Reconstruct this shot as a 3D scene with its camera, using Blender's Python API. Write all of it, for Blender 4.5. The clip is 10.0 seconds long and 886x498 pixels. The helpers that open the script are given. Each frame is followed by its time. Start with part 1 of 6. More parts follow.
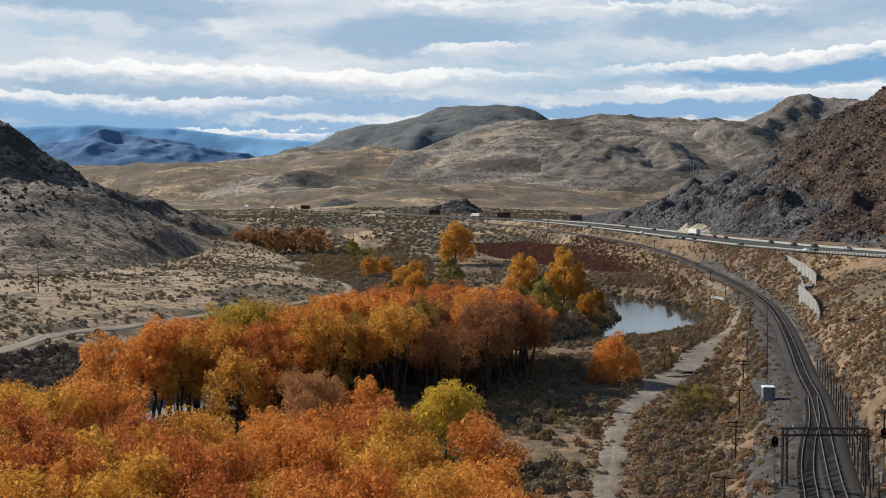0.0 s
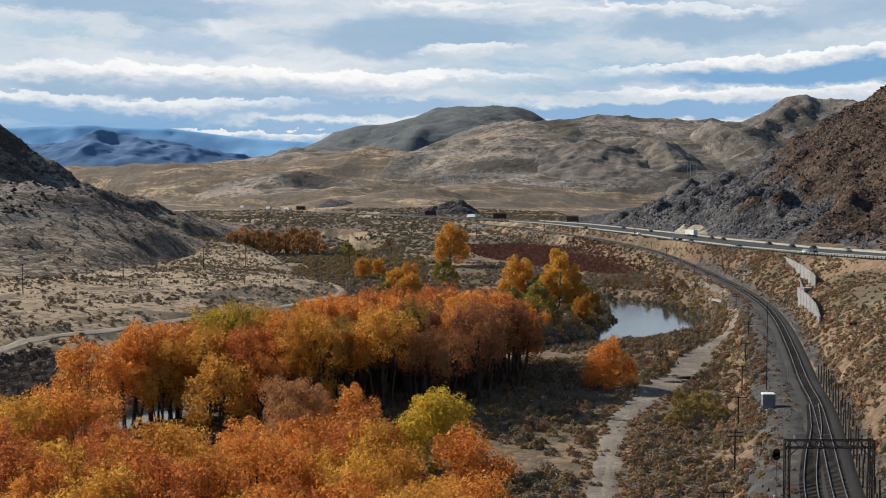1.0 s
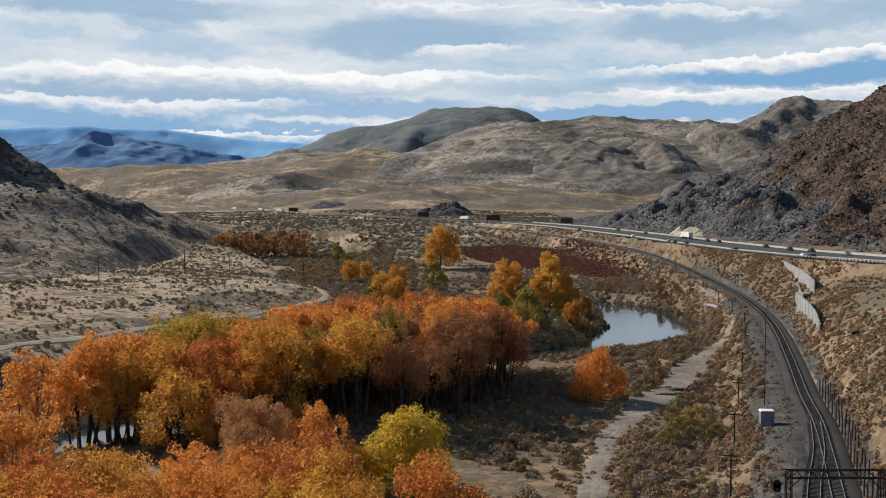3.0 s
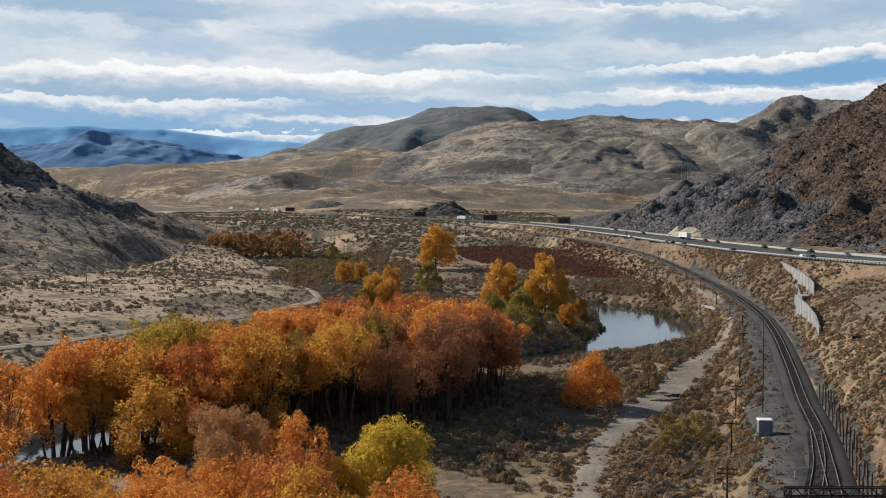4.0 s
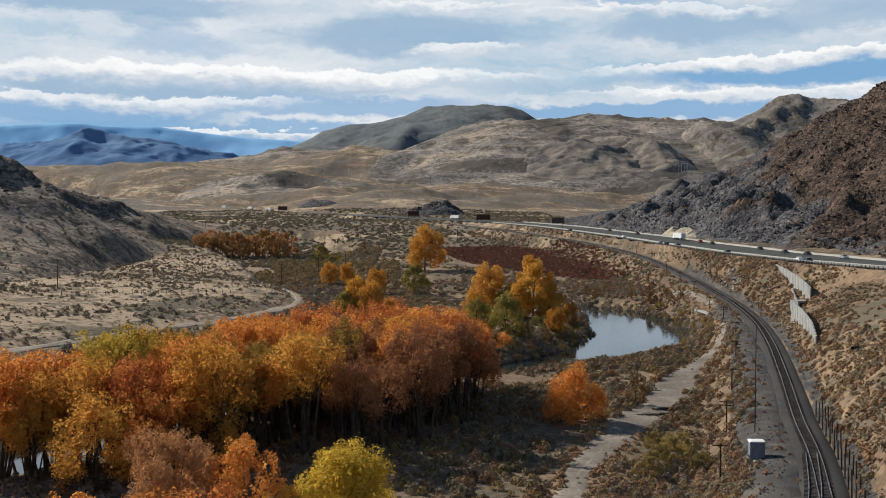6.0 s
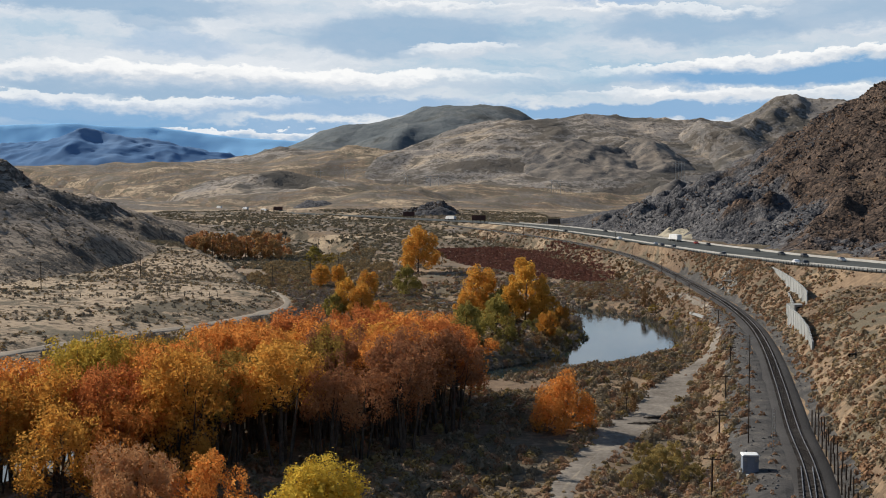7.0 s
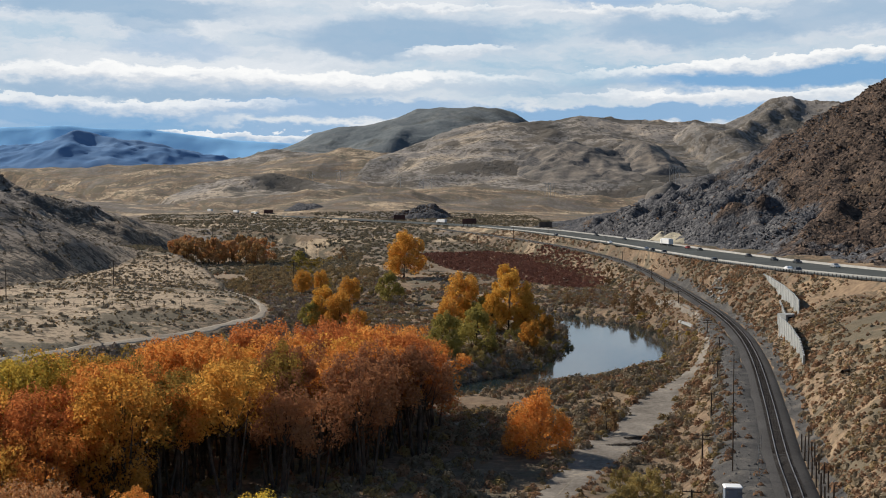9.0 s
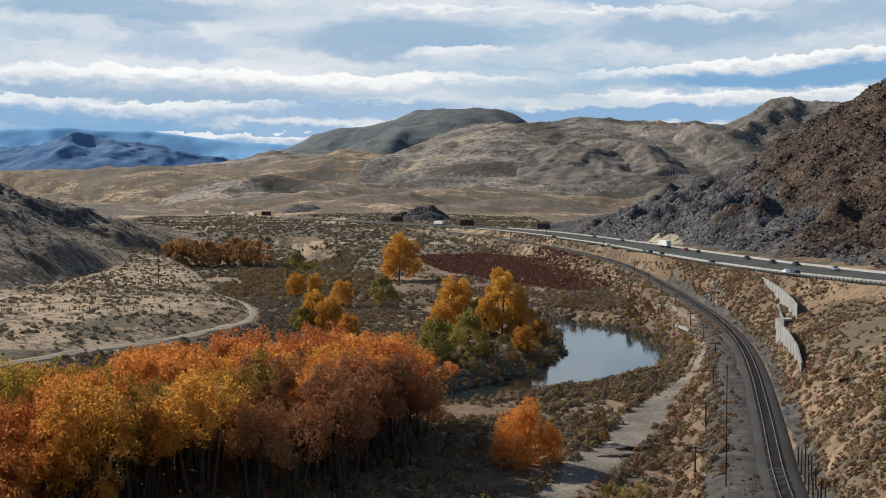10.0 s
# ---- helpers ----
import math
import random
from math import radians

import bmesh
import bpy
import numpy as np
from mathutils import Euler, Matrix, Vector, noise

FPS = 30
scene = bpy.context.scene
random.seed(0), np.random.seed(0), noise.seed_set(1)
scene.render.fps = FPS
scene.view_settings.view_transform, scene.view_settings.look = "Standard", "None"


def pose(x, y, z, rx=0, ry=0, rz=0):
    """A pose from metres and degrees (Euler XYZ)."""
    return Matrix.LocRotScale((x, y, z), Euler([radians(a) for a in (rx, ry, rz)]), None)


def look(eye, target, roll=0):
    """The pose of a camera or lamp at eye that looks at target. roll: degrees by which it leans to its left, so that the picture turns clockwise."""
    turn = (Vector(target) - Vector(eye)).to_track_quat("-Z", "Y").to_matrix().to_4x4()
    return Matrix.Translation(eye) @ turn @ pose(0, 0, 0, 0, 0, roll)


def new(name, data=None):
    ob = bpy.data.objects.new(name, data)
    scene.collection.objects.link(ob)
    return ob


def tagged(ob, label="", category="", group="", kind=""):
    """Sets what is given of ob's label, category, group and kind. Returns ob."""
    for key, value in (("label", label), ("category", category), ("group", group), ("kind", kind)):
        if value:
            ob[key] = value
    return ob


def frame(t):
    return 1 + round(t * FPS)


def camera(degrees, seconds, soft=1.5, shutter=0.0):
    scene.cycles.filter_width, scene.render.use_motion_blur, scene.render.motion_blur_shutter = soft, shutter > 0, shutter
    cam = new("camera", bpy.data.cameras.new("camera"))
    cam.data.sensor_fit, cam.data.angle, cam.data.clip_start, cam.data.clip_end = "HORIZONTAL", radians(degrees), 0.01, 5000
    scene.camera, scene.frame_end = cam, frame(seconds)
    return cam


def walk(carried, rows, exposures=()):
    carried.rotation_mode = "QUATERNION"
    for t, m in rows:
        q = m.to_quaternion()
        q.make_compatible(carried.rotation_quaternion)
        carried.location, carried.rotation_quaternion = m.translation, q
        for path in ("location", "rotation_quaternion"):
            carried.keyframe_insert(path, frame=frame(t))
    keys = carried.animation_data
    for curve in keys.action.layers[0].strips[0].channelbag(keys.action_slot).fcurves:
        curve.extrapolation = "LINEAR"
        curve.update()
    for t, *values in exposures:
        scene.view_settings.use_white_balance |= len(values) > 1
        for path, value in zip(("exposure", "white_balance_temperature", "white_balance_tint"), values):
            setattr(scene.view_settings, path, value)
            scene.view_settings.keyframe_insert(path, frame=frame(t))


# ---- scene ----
cam = camera(42.0, 10.0, soft=1.0)
# t, x, y, z, yaw, pitch, roll of a drone in slow level flight
ROWS = [
    (0, 0.00, 0.00, 36.00, 0.000, -2.694, -0.000),
    (0.5, 0.67, 3.36, 35.96, -0.070, -2.668, -0.007),
    (1, 1.39, 6.72, 35.94, -0.142, -2.650, -0.011),
    (1.5, 2.18, 10.09, 35.95, -0.202, -2.625, -0.013),
    (2, 3.02, 13.46, 35.98, -0.251, -2.604, -0.016),
    (2.5, 3.92, 16.84, 36.03, -0.289, -2.582, -0.017),
    (4, 6.90, 26.97, 36.31, -0.376, -2.610, -0.021),
    (4.5, 7.98, 30.34, 36.44, -0.395, -2.625, -0.036),
    (5, 9.10, 33.70, 36.58, -0.423, -2.652, -0.061),
    (5.5, 10.26, 37.06, 36.74, -0.460, -2.681, -0.083),
    (7, 13.94, 47.06, 37.27, -0.608, -2.671, -0.126),
    (7.5, 15.22, 50.36, 37.47, -0.664, -2.639, -0.137),
    (8, 16.52, 53.65, 37.67, -0.719, -2.618, -0.136),
    (8.5, 17.84, 56.92, 37.88, -0.780, -2.579, -0.120),
    (9, 19.19, 60.16, 38.09, -0.807, -2.560, -0.091),
    (9.5, 20.55, 63.39, 38.30, -0.807, -2.532, -0.048),
    (10, 21.92, 66.59, 38.52, -0.781, -2.509, 0.002),]
walk(cam, [(t, pose(x, y, z, 0, 0, yaw) @ pose(0, 0, 0, pitch) @ pose(0, 0, 0, 0, roll) @ pose(0, 0, 0, 90))
           for t, x, y, z, yaw, pitch, roll in ROWS])

# ---- light ----
SUN_FROM = Vector((-0.65, 0.53, 0.55)).normalized()
scene.view_settings.exposure = 0.07
sun_data = bpy.data.lights.new("sun", "SUN")
sun_data.energy, sun_data.angle, sun_data.color = 5.9, radians(0.6), (1.0, 0.93, 0.83)
sun = new("sun", sun_data)
sun.matrix_world = look((0, 0, 400), Vector((0, 0, 400)) - SUN_FROM)


def nodes_of(tree):
    tree.nodes.clear()

    def n(kind, **kw):
        node = tree.nodes.new(kind)
        for k, v in kw.items():
            if k == "ins":
                for key, val in v.items():
                    if isinstance(val, bpy.types.NodeSocket):
                        tree.links.new(val, node.inputs[key])
                    else:
                        node.inputs[key].default_value = val
            else:
                setattr(node, k, v)
        return node
    return n


def ramp(n, fac, stops):
    r = n("ShaderNodeValToRGB", ins={"Fac": fac})
    e = r.color_ramp.elements
    while len(e) < len(stops):
        e.new(0.5)
    for el, (p, c) in zip(e, stops):
        el.position = p
        el.color = (*c, 1) if len(c) == 3 else c
    return r.outputs["Color"]


def math_node(n, op, a, b=0.0, c=0.0):
    return n("ShaderNodeMath", operation=op, ins={0: a, 1: b, 2: c}).outputs[0]


def mix(n, fac, a, b, blend="MIX"):
    m = n("ShaderNodeMix", data_type="RGBA", blend_type=blend)
    for k, v in ((0, fac), (6, a), (7, b)):
        if isinstance(v, bpy.types.NodeSocket):
            m.id_data.links.new(v, m.inputs[k])
        else:
            m.inputs[k].default_value = (*v, 1) if isinstance(v, tuple) and len(v) == 3 else v
    return m.outputs[2]


def make_world():
    w = bpy.data.worlds.new("sky")
    w.use_nodes = True
    scene.world = w
    n = nodes_of(w.node_tree)
    co = n("ShaderNodeTexCoord").outputs["Generated"]
    sky = n("ShaderNodeTexSky", sky_type="NISHITA", sun_disc=False, sun_elevation=math.asin(SUN_FROM.z),
            sun_rotation=math.atan2(SUN_FROM.x, SUN_FROM.y), air_density=1.0, dust_density=0.6)
    sep = n("ShaderNodeSeparateXYZ", ins={0: co})
    x, y, z = sep.outputs[0], sep.outputs[1], sep.outputs[2]
    az = n("ShaderNodeMath", operation="ARCTAN2", ins={0: x, 1: y}).outputs[0]
    el = n("ShaderNodeMath", operation="ARCSINE", ins={0: z}).outputs[0]
    flat = n("ShaderNodeCombineXYZ", ins={0: az, 1: el, 2: 0.0}).outputs[0]

    def vec(op, a, b):
        return n("ShaderNodeVectorMath", operation=op, ins={0: a, 1: b})

    def noise(v, su, sv, seed, detail=6.0, rough=0.55, out="Fac"):
        q = vec("ADD", vec("MULTIPLY", v, (su, sv, 1.0)).outputs[0], (seed, seed * 1.7, seed)).outputs[0]
        return n("ShaderNodeTexNoise", ins={"Vector": q, "Scale": 1.0, "Detail": detail, "Roughness": rough}).outputs[out]

    # billowing edges: the plan of the clouds is pushed about by noise at two scales
    w1 = vec("MULTIPLY", vec("SUBTRACT", noise(flat, 9, 26, 3.1, 4, 0.5, "Color"), (0.5, 0.5, 0.5)).outputs[0], (0.1, 0.022, 0.0)).outputs[0]
    w2 = vec("MULTIPLY", vec("SUBTRACT", noise(flat, 55, 120, 8.4, 7, 0.62, "Color"), (0.5, 0.5, 0.5)).outputs[0], (0.035, 0.019, 0.0)).outputs[0]
    cloud = vec("ADD", vec("ADD", flat, w1).outputs[0], w2).outputs[0]

    def smooth(v, a, b, lo=0.0, hi=1.0):
        return n("ShaderNodeMapRange", interpolation_type="SMOOTHSTEP", ins={0: v, 1: a, 2: b, 3: lo, 4: hi}).outputs[0]

    def patch(u, v, ru, rv, amount, soft=0.55):
        """A soft-edged oval of cloud or of clear sky at azimuth u, elevation v (milliradians)."""
        q = vec("MULTIPLY", vec("SUBTRACT", cloud, (u / 1000, v / 1000, 0)).outputs[0], (1000 / ru, 1000 / rv, 0)).outputs[0]
        return math_node(n, "MULTIPLY", smooth(n("ShaderNodeVectorMath", operation="LENGTH", ins={0: q}).outputs["Value"], 1.15, 1.15 - soft), amount)

    def bank(u, v, ru, rv, slope, crisp=5.0):
        """A long bank with a crisp top and a soft base: its cover, and how far down in it one is."""
        q = vec("SUBTRACT", cloud, (u / 1000, v / 1000, 0)).outputs[0]
        d1 = vec("DOT_PRODUCT", q, (1000 / ru, 0, 0)).outputs["Value"]
        d2 = vec("DOT_PRODUCT", q, (-slope * 1000 / rv, 1000 / rv, 0)).outputs["Value"]
        far = math_node(n, "MAXIMUM", math_node(n, "MULTIPLY", d2, crisp), math_node(n, "MULTIPLY", d2, -1.0))
        r = math_node(n, "SQRT", math_node(n, "ADD", math_node(n, "MULTIPLY", d1, d1), math_node(n, "MULTIPLY", far, far)))
        return smooth(r, 1.1, 0.5), smooth(d2, -0.9, 0.1)

    ahead = smooth(math_node(n, "ABSOLUTE", az), 0.75, 0.42)
    # the cloud stands over the valley ahead; behind, the sky is a clear deep blue
    clear = mix(n, ahead, mix(n, 0.55, sky.outputs[0], (0.7, 1.4, 2.7, 1)), mix(n, 0.6, sky.outputs[0], (2.3, 4.2, 6.2, 1)))
    # a thin grey-white veil with slow changes, broken into loose streaks away from the valley's mouth
    veil = noise(cloud, 6.5, 30, 7.3, 6, 0.55)
    fine = noise(cloud, 30, 120, 1.9, 6, 0.6)
    f = math_node(n, "ADD", math_node(n, "MULTIPLY", veil, 0.75), math_node(n, "MULTIPLY", fine, 0.25))
    pale = ramp(n, f, [(0.34, (3.8, 5.2, 6.4)), (0.45, (5.4, 6.15, 6.9)), (0.53, (6.3, 6.7, 7.2)), (0.62, (7.3, 7.5, 7.8))])
    cover = math_node(n, "MAXIMUM", smooth(f, 0.5, 0.6, 0.0, 0.5), math_node(n, "MULTIPLY", ahead, 0.88))
    c = mix(n, cover, clear, pale)
    GREY, BLUE = (2.7, 4.1, 5.7, 1), (1.8, 3.6, 5.9, 1)
    for u, v, ru, rv, amount, colour in (
            (-20, 137, 125, 21, 0.8, GREY), (-260, 156, 130, 12, 0.75, GREY), (-235, 142, 40, 8, 0.6, GREY), (215, 143, 95, 17, 0.75, GREY), (345, 148, 90, 15, 0.6, GREY),
            (-360, 158, 60, 10, 0.4, GREY), (165, 168, 60, 10, 0.6, BLUE), (-210, 125, 60, 12, 0.35, BLUE), (390, 150, 60, 14, 0.3, GREY),
            (320, 101, 175, 13, 0.95, BLUE), (100, 92, 120, 8, 0.35, GREY),
            (-210, 90, 190, 10, 0.85, GREY), (-310, 70, 170, 12, 0.85, BLUE), (-90, 76, 130, 9, 0.7, BLUE), (180, 71, 190, 9, 0.85, BLUE), (-150, 55, 300, 10, 0.75, BLUE)):
        c = mix(n, patch(u, v, ru, rv, amount), c, colour)
    WHITE = [(0.0, (5.2, 5.9, 6.8)), (0.45, (6.6, 6.9, 7.3)), (0.8, (8.2, 8.3, 8.4)), (1.0, (9.0, 9.0, 8.9))]
    for u, v, ru, rv, slope, amount in (
            (-150, 105, 260, 19, -0.01, 0.9), (300, 118, 190, 12, 0.06, 0.9), (-215, 80, 120, 12, 0.0, 0.7), (300, 86, 210, 11, -0.02, 0.7),
            (-165, 57, 85, 7, -0.02, 0.8), (-350, 84, 90, 12, 0.0, 0.6), (30, 128, 60, 14, 0.06, 0.7), (-370, 163, 60, 8, 0.06, 0.8), (-220, 171, 90, 7, 0.0, 0.8), (190, 157, 120, 9, -0.02, 0.6), (20, 165, 90, 7, 0.0, 0.5)):
        k, high = bank(u, v, ru, rv, slope)
        k = math_node(n, "MULTIPLY", k, amount)
        c = mix(n, k, c, ramp(n, math_node(n, "ADD", high, math_node(n, "MULTIPLY", math_node(n, "SUBTRACT", fine, 0.5), 1.1)), WHITE))
    # overhead the sky is mostly clear
    c = mix(n, smooth(z, 0.2, 0.5, 0.0, 0.75), c, clear)
    c = mix(n, smooth(z, 0.2, 0.5, 0.0, 0.85), c, (0.75, 1.35, 2.4, 1))
    bg = n("ShaderNodeBackground", ins={"Color": c, "Strength": 0.105})
    n("ShaderNodeOutputWorld", ins={0: bg.outputs[0]})


make_world()


# ---- materials ----
def material(name, build):
    m = bpy.data.materials.new(name)
    m.use_nodes = True
    build(nodes_of(m.node_tree))
    return m


def surface(n, colour, rough=0.9, bump=None, bump_size=1.0, metal=0.0, spec=0.3):
    ins = {"Base Color": colour if isinstance(colour, bpy.types.NodeSocket) else (*colour, 1), "Roughness": rough, "Metallic": metal, "Specular IOR Level": spec}
    if bump is not None:
        ins["Normal"] = n("ShaderNodeBump", ins={"Height": bump, "Strength": 0.8, "Distance": bump_size}).outputs[0]
    b = n("ShaderNodeBsdfPrincipled", ins=ins)
    n("ShaderNodeOutputMaterial", ins={0: b.outputs[0]})
    return b


def where(n, scale=1.0):
    p = n("ShaderNodeNewGeometry").outputs["Position"]
    return n("ShaderNodeVectorMath", operation="SCALE", ins={0: p, "Scale": scale}).outputs[0]


def noise_at(n, v, scale, detail=5.0, rough=0.55, dist=0.0):
    return n("ShaderNodeTexNoise", ins={"Vector": v, "Scale": scale, "Detail": detail, "Roughness": rough, "Distortion": dist}).outputs["Fac"]


def earth(name, stops, patch, grain, bump_size, rock=None, brush=None, west=None, foot=None):
    """Open ground: two scales of colour, small relief; rock: broken dark stone in patches; brush: (colour, sizes, amount) of low scrub."""
    def build(n):
        v = where(n)
        a = noise_at(n, v, patch, 6, 0.6, 0.3)
        b = noise_at(n, v, grain, 6, 0.7)
        f = math_node(n, "ADD", math_node(n, "MULTIPLY", a, 0.55), math_node(n, "MULTIPLY", b, 0.45))
        c = ramp(n, f, stops)
        bump = b
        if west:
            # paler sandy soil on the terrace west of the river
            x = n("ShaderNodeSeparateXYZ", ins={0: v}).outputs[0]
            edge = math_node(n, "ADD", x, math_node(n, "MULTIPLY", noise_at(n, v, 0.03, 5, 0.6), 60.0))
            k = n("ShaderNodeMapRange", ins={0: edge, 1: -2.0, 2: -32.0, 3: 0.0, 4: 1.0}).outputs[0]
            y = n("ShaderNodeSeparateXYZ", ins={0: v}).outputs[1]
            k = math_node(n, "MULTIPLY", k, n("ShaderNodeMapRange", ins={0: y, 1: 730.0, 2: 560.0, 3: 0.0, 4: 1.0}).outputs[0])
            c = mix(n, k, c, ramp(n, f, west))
            # rust-brown rubbly soil on the railway and highway slopes
            c = mix(n, n("ShaderNodeMapRange", ins={0: math_node(n, "ADD", x, math_node(n, "MULTIPLY", noise_at(n, v, 0.04, 4, 0.6), 30.0)), 1: 95.0, 2: 125.0, 3: 0.0, 4: 0.8}).outputs[0], c,
                    ramp(n, f, [(0.38, (0.1, 0.068, 0.047)), (0.48, (0.17, 0.117, 0.076)), (0.56, (0.25, 0.175, 0.11)), (0.66, (0.36, 0.262, 0.162))]))
            # wide belts of sage farther up the valley, darkened to stand in for cloud shade
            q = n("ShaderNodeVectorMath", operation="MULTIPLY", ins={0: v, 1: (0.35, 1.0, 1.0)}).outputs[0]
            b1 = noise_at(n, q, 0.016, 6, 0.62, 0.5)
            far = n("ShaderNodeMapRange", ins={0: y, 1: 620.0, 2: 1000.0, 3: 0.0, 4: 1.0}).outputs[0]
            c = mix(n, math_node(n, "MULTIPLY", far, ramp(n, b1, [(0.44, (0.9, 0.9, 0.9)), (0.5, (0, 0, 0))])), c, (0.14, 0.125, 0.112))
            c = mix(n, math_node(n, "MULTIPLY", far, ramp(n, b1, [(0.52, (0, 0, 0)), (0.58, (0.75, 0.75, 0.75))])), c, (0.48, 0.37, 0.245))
        if west or patch < 0.0036:
            # fine grain of single bushes, drawn out along the line of sight so that it reads on slopes seen flat
            q = n("ShaderNodeVectorMath", operation="MULTIPLY", ins={0: v, 1: (1.0, 0.16, 1.0)}).outputs[0]
            g = noise_at(n, q, 0.16, 5, 0.72)
            away = n("ShaderNodeMapRange", ins={0: n("ShaderNodeSeparateXYZ", ins={0: v}).outputs[1], 1: 650.0, 2: 1100.0, 3: 0.0, 4: 1.0}).outputs[0]
            c = mix(n, math_node(n, "MULTIPLY", away, ramp(n, g, [(0.4, (0.6, 0.6, 0.6)), (0.5, (0, 0, 0))])), c, (0.1, 0.085, 0.072))
            c = mix(n, math_node(n, "MULTIPLY", away, ramp(n, g, [(0.55, (0, 0, 0)), (0.7, (0.35, 0.35, 0.35))])), c, (0.43, 0.34, 0.235))
        if patch < 0.0036:
            # long belts of darker sage and of golden grass, lying across the slopes
            q = n("ShaderNodeVectorMath", operation="MULTIPLY", ins={0: v, 1: (0.35, 1.0, 1.6)}).outputs[0]
            b2 = noise_at(n, q, 0.011, 6, 0.62, 0.5)
            c = mix(n, ramp(n, b2, [(0.4, (0.5, 0.5, 0.5)), (0.5, (0, 0, 0))]), c, (0.15, 0.136, 0.124))
            c = mix(n, ramp(n, b2, [(0.55, (0, 0, 0)), (0.64, (0.5, 0.5, 0.5))]), c, (0.42, 0.325, 0.215))
        if foot:
            # dry grass creeps up from the foot of the slope
            lo, hi, tones = foot
            zf = math_node(n, "ADD", n("ShaderNodeSeparateXYZ", ins={0: v}).outputs[2], math_node(n, "MULTIPLY", math_node(n, "SUBTRACT", noise_at(n, v, 0.02, 6, 0.65), 0.5), 26.0))
            grassy = n("ShaderNodeMapRange", ins={0: zf, 1: lo, 2: hi, 3: 1.0, 4: 0.0}).outputs[0]
        if rock:
            colours, size, amount = rock
            r = noise_at(n, v, size, 9, 0.72, 0.6)
            k = ramp(n, r, [(amount - 0.04, (0, 0, 0)), (amount + 0.05, (1, 1, 1))])
            c = mix(n, k, c, ramp(n, noise_at(n, v, size * 11, 6, 0.75), colours))
        if foot:
            c = mix(n, grassy, c, ramp(n, f, tones))
        if brush:
            colour, sizes, amount = brush
            dens = noise_at(n, v, patch * 1.7, 5, 0.6, 0.5)
            for i, size in enumerate(sizes):
                q = noise_at(n, v, size, 4, 0.6)
                q = math_node(n, "ADD", q, math_node(n, "MULTIPLY", math_node(n, "SUBTRACT", dens, 0.5), 0.55))
                k = ramp(n, q, [(amount - 0.02, (0, 0, 0)), (amount + 0.05, (1, 1, 1))])
                tint = noise_at(n, v, size * 0.13, 2, 0.5)
                c = mix(n, math_node(n, "MULTIPLY", k, 0.85), c, ramp(n, tint, [(0.35, colour[i % len(colour)]), (0.65, colour[(i + 1) % len(colour)])]))
                bump = math_node(n, "ADD", bump, math_node(n, "MULTIPLY", k, 1.2))
        surface(n, c, 0.95, bump, bump_size, spec=0.1)
    return material(name, build)


SAGE = [(0.105, 0.085, 0.058), (0.135, 0.09, 0.058), (0.115, 0.1, 0.07)]
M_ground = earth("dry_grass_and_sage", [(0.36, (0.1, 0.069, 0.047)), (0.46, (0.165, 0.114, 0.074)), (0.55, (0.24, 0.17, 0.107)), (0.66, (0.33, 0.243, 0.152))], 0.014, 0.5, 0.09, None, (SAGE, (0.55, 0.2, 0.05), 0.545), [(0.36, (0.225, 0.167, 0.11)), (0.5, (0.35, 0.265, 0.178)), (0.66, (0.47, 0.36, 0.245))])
# sage and dry grass tones, greyed and lightened to carry the haze of distance
M_plain = earth("hazed_sage_hillside", [(0.38, (0.125, 0.118, 0.112)), (0.45, (0.2, 0.182, 0.164)), (0.52, (0.29, 0.252, 0.214)), (0.58, (0.41, 0.335, 0.26)), (0.66, (0.54, 0.425, 0.305))], 0.0032, 0.03, 0.7,
                ([(0.36, (0.05, 0.047, 0.046)), (0.62, (0.12, 0.105, 0.092))], 0.0055, 0.65), ([(0.075, 0.07, 0.06), (0.105, 0.085, 0.066)], (0.11, 0.03, 0.009), 0.545))
M_knob = earth("dark_weathered_rock", [(0.36, (0.075, 0.07, 0.067)), (0.46, (0.13, 0.116, 0.102)), (0.55, (0.21, 0.178, 0.146)), (0.66, (0.33, 0.266, 0.2))], 0.012, 0.07, 2.5, ([(0.36, (0.04, 0.04, 0.043)), (0.62, (0.11, 0.102, 0.096))], 0.016, 0.53))


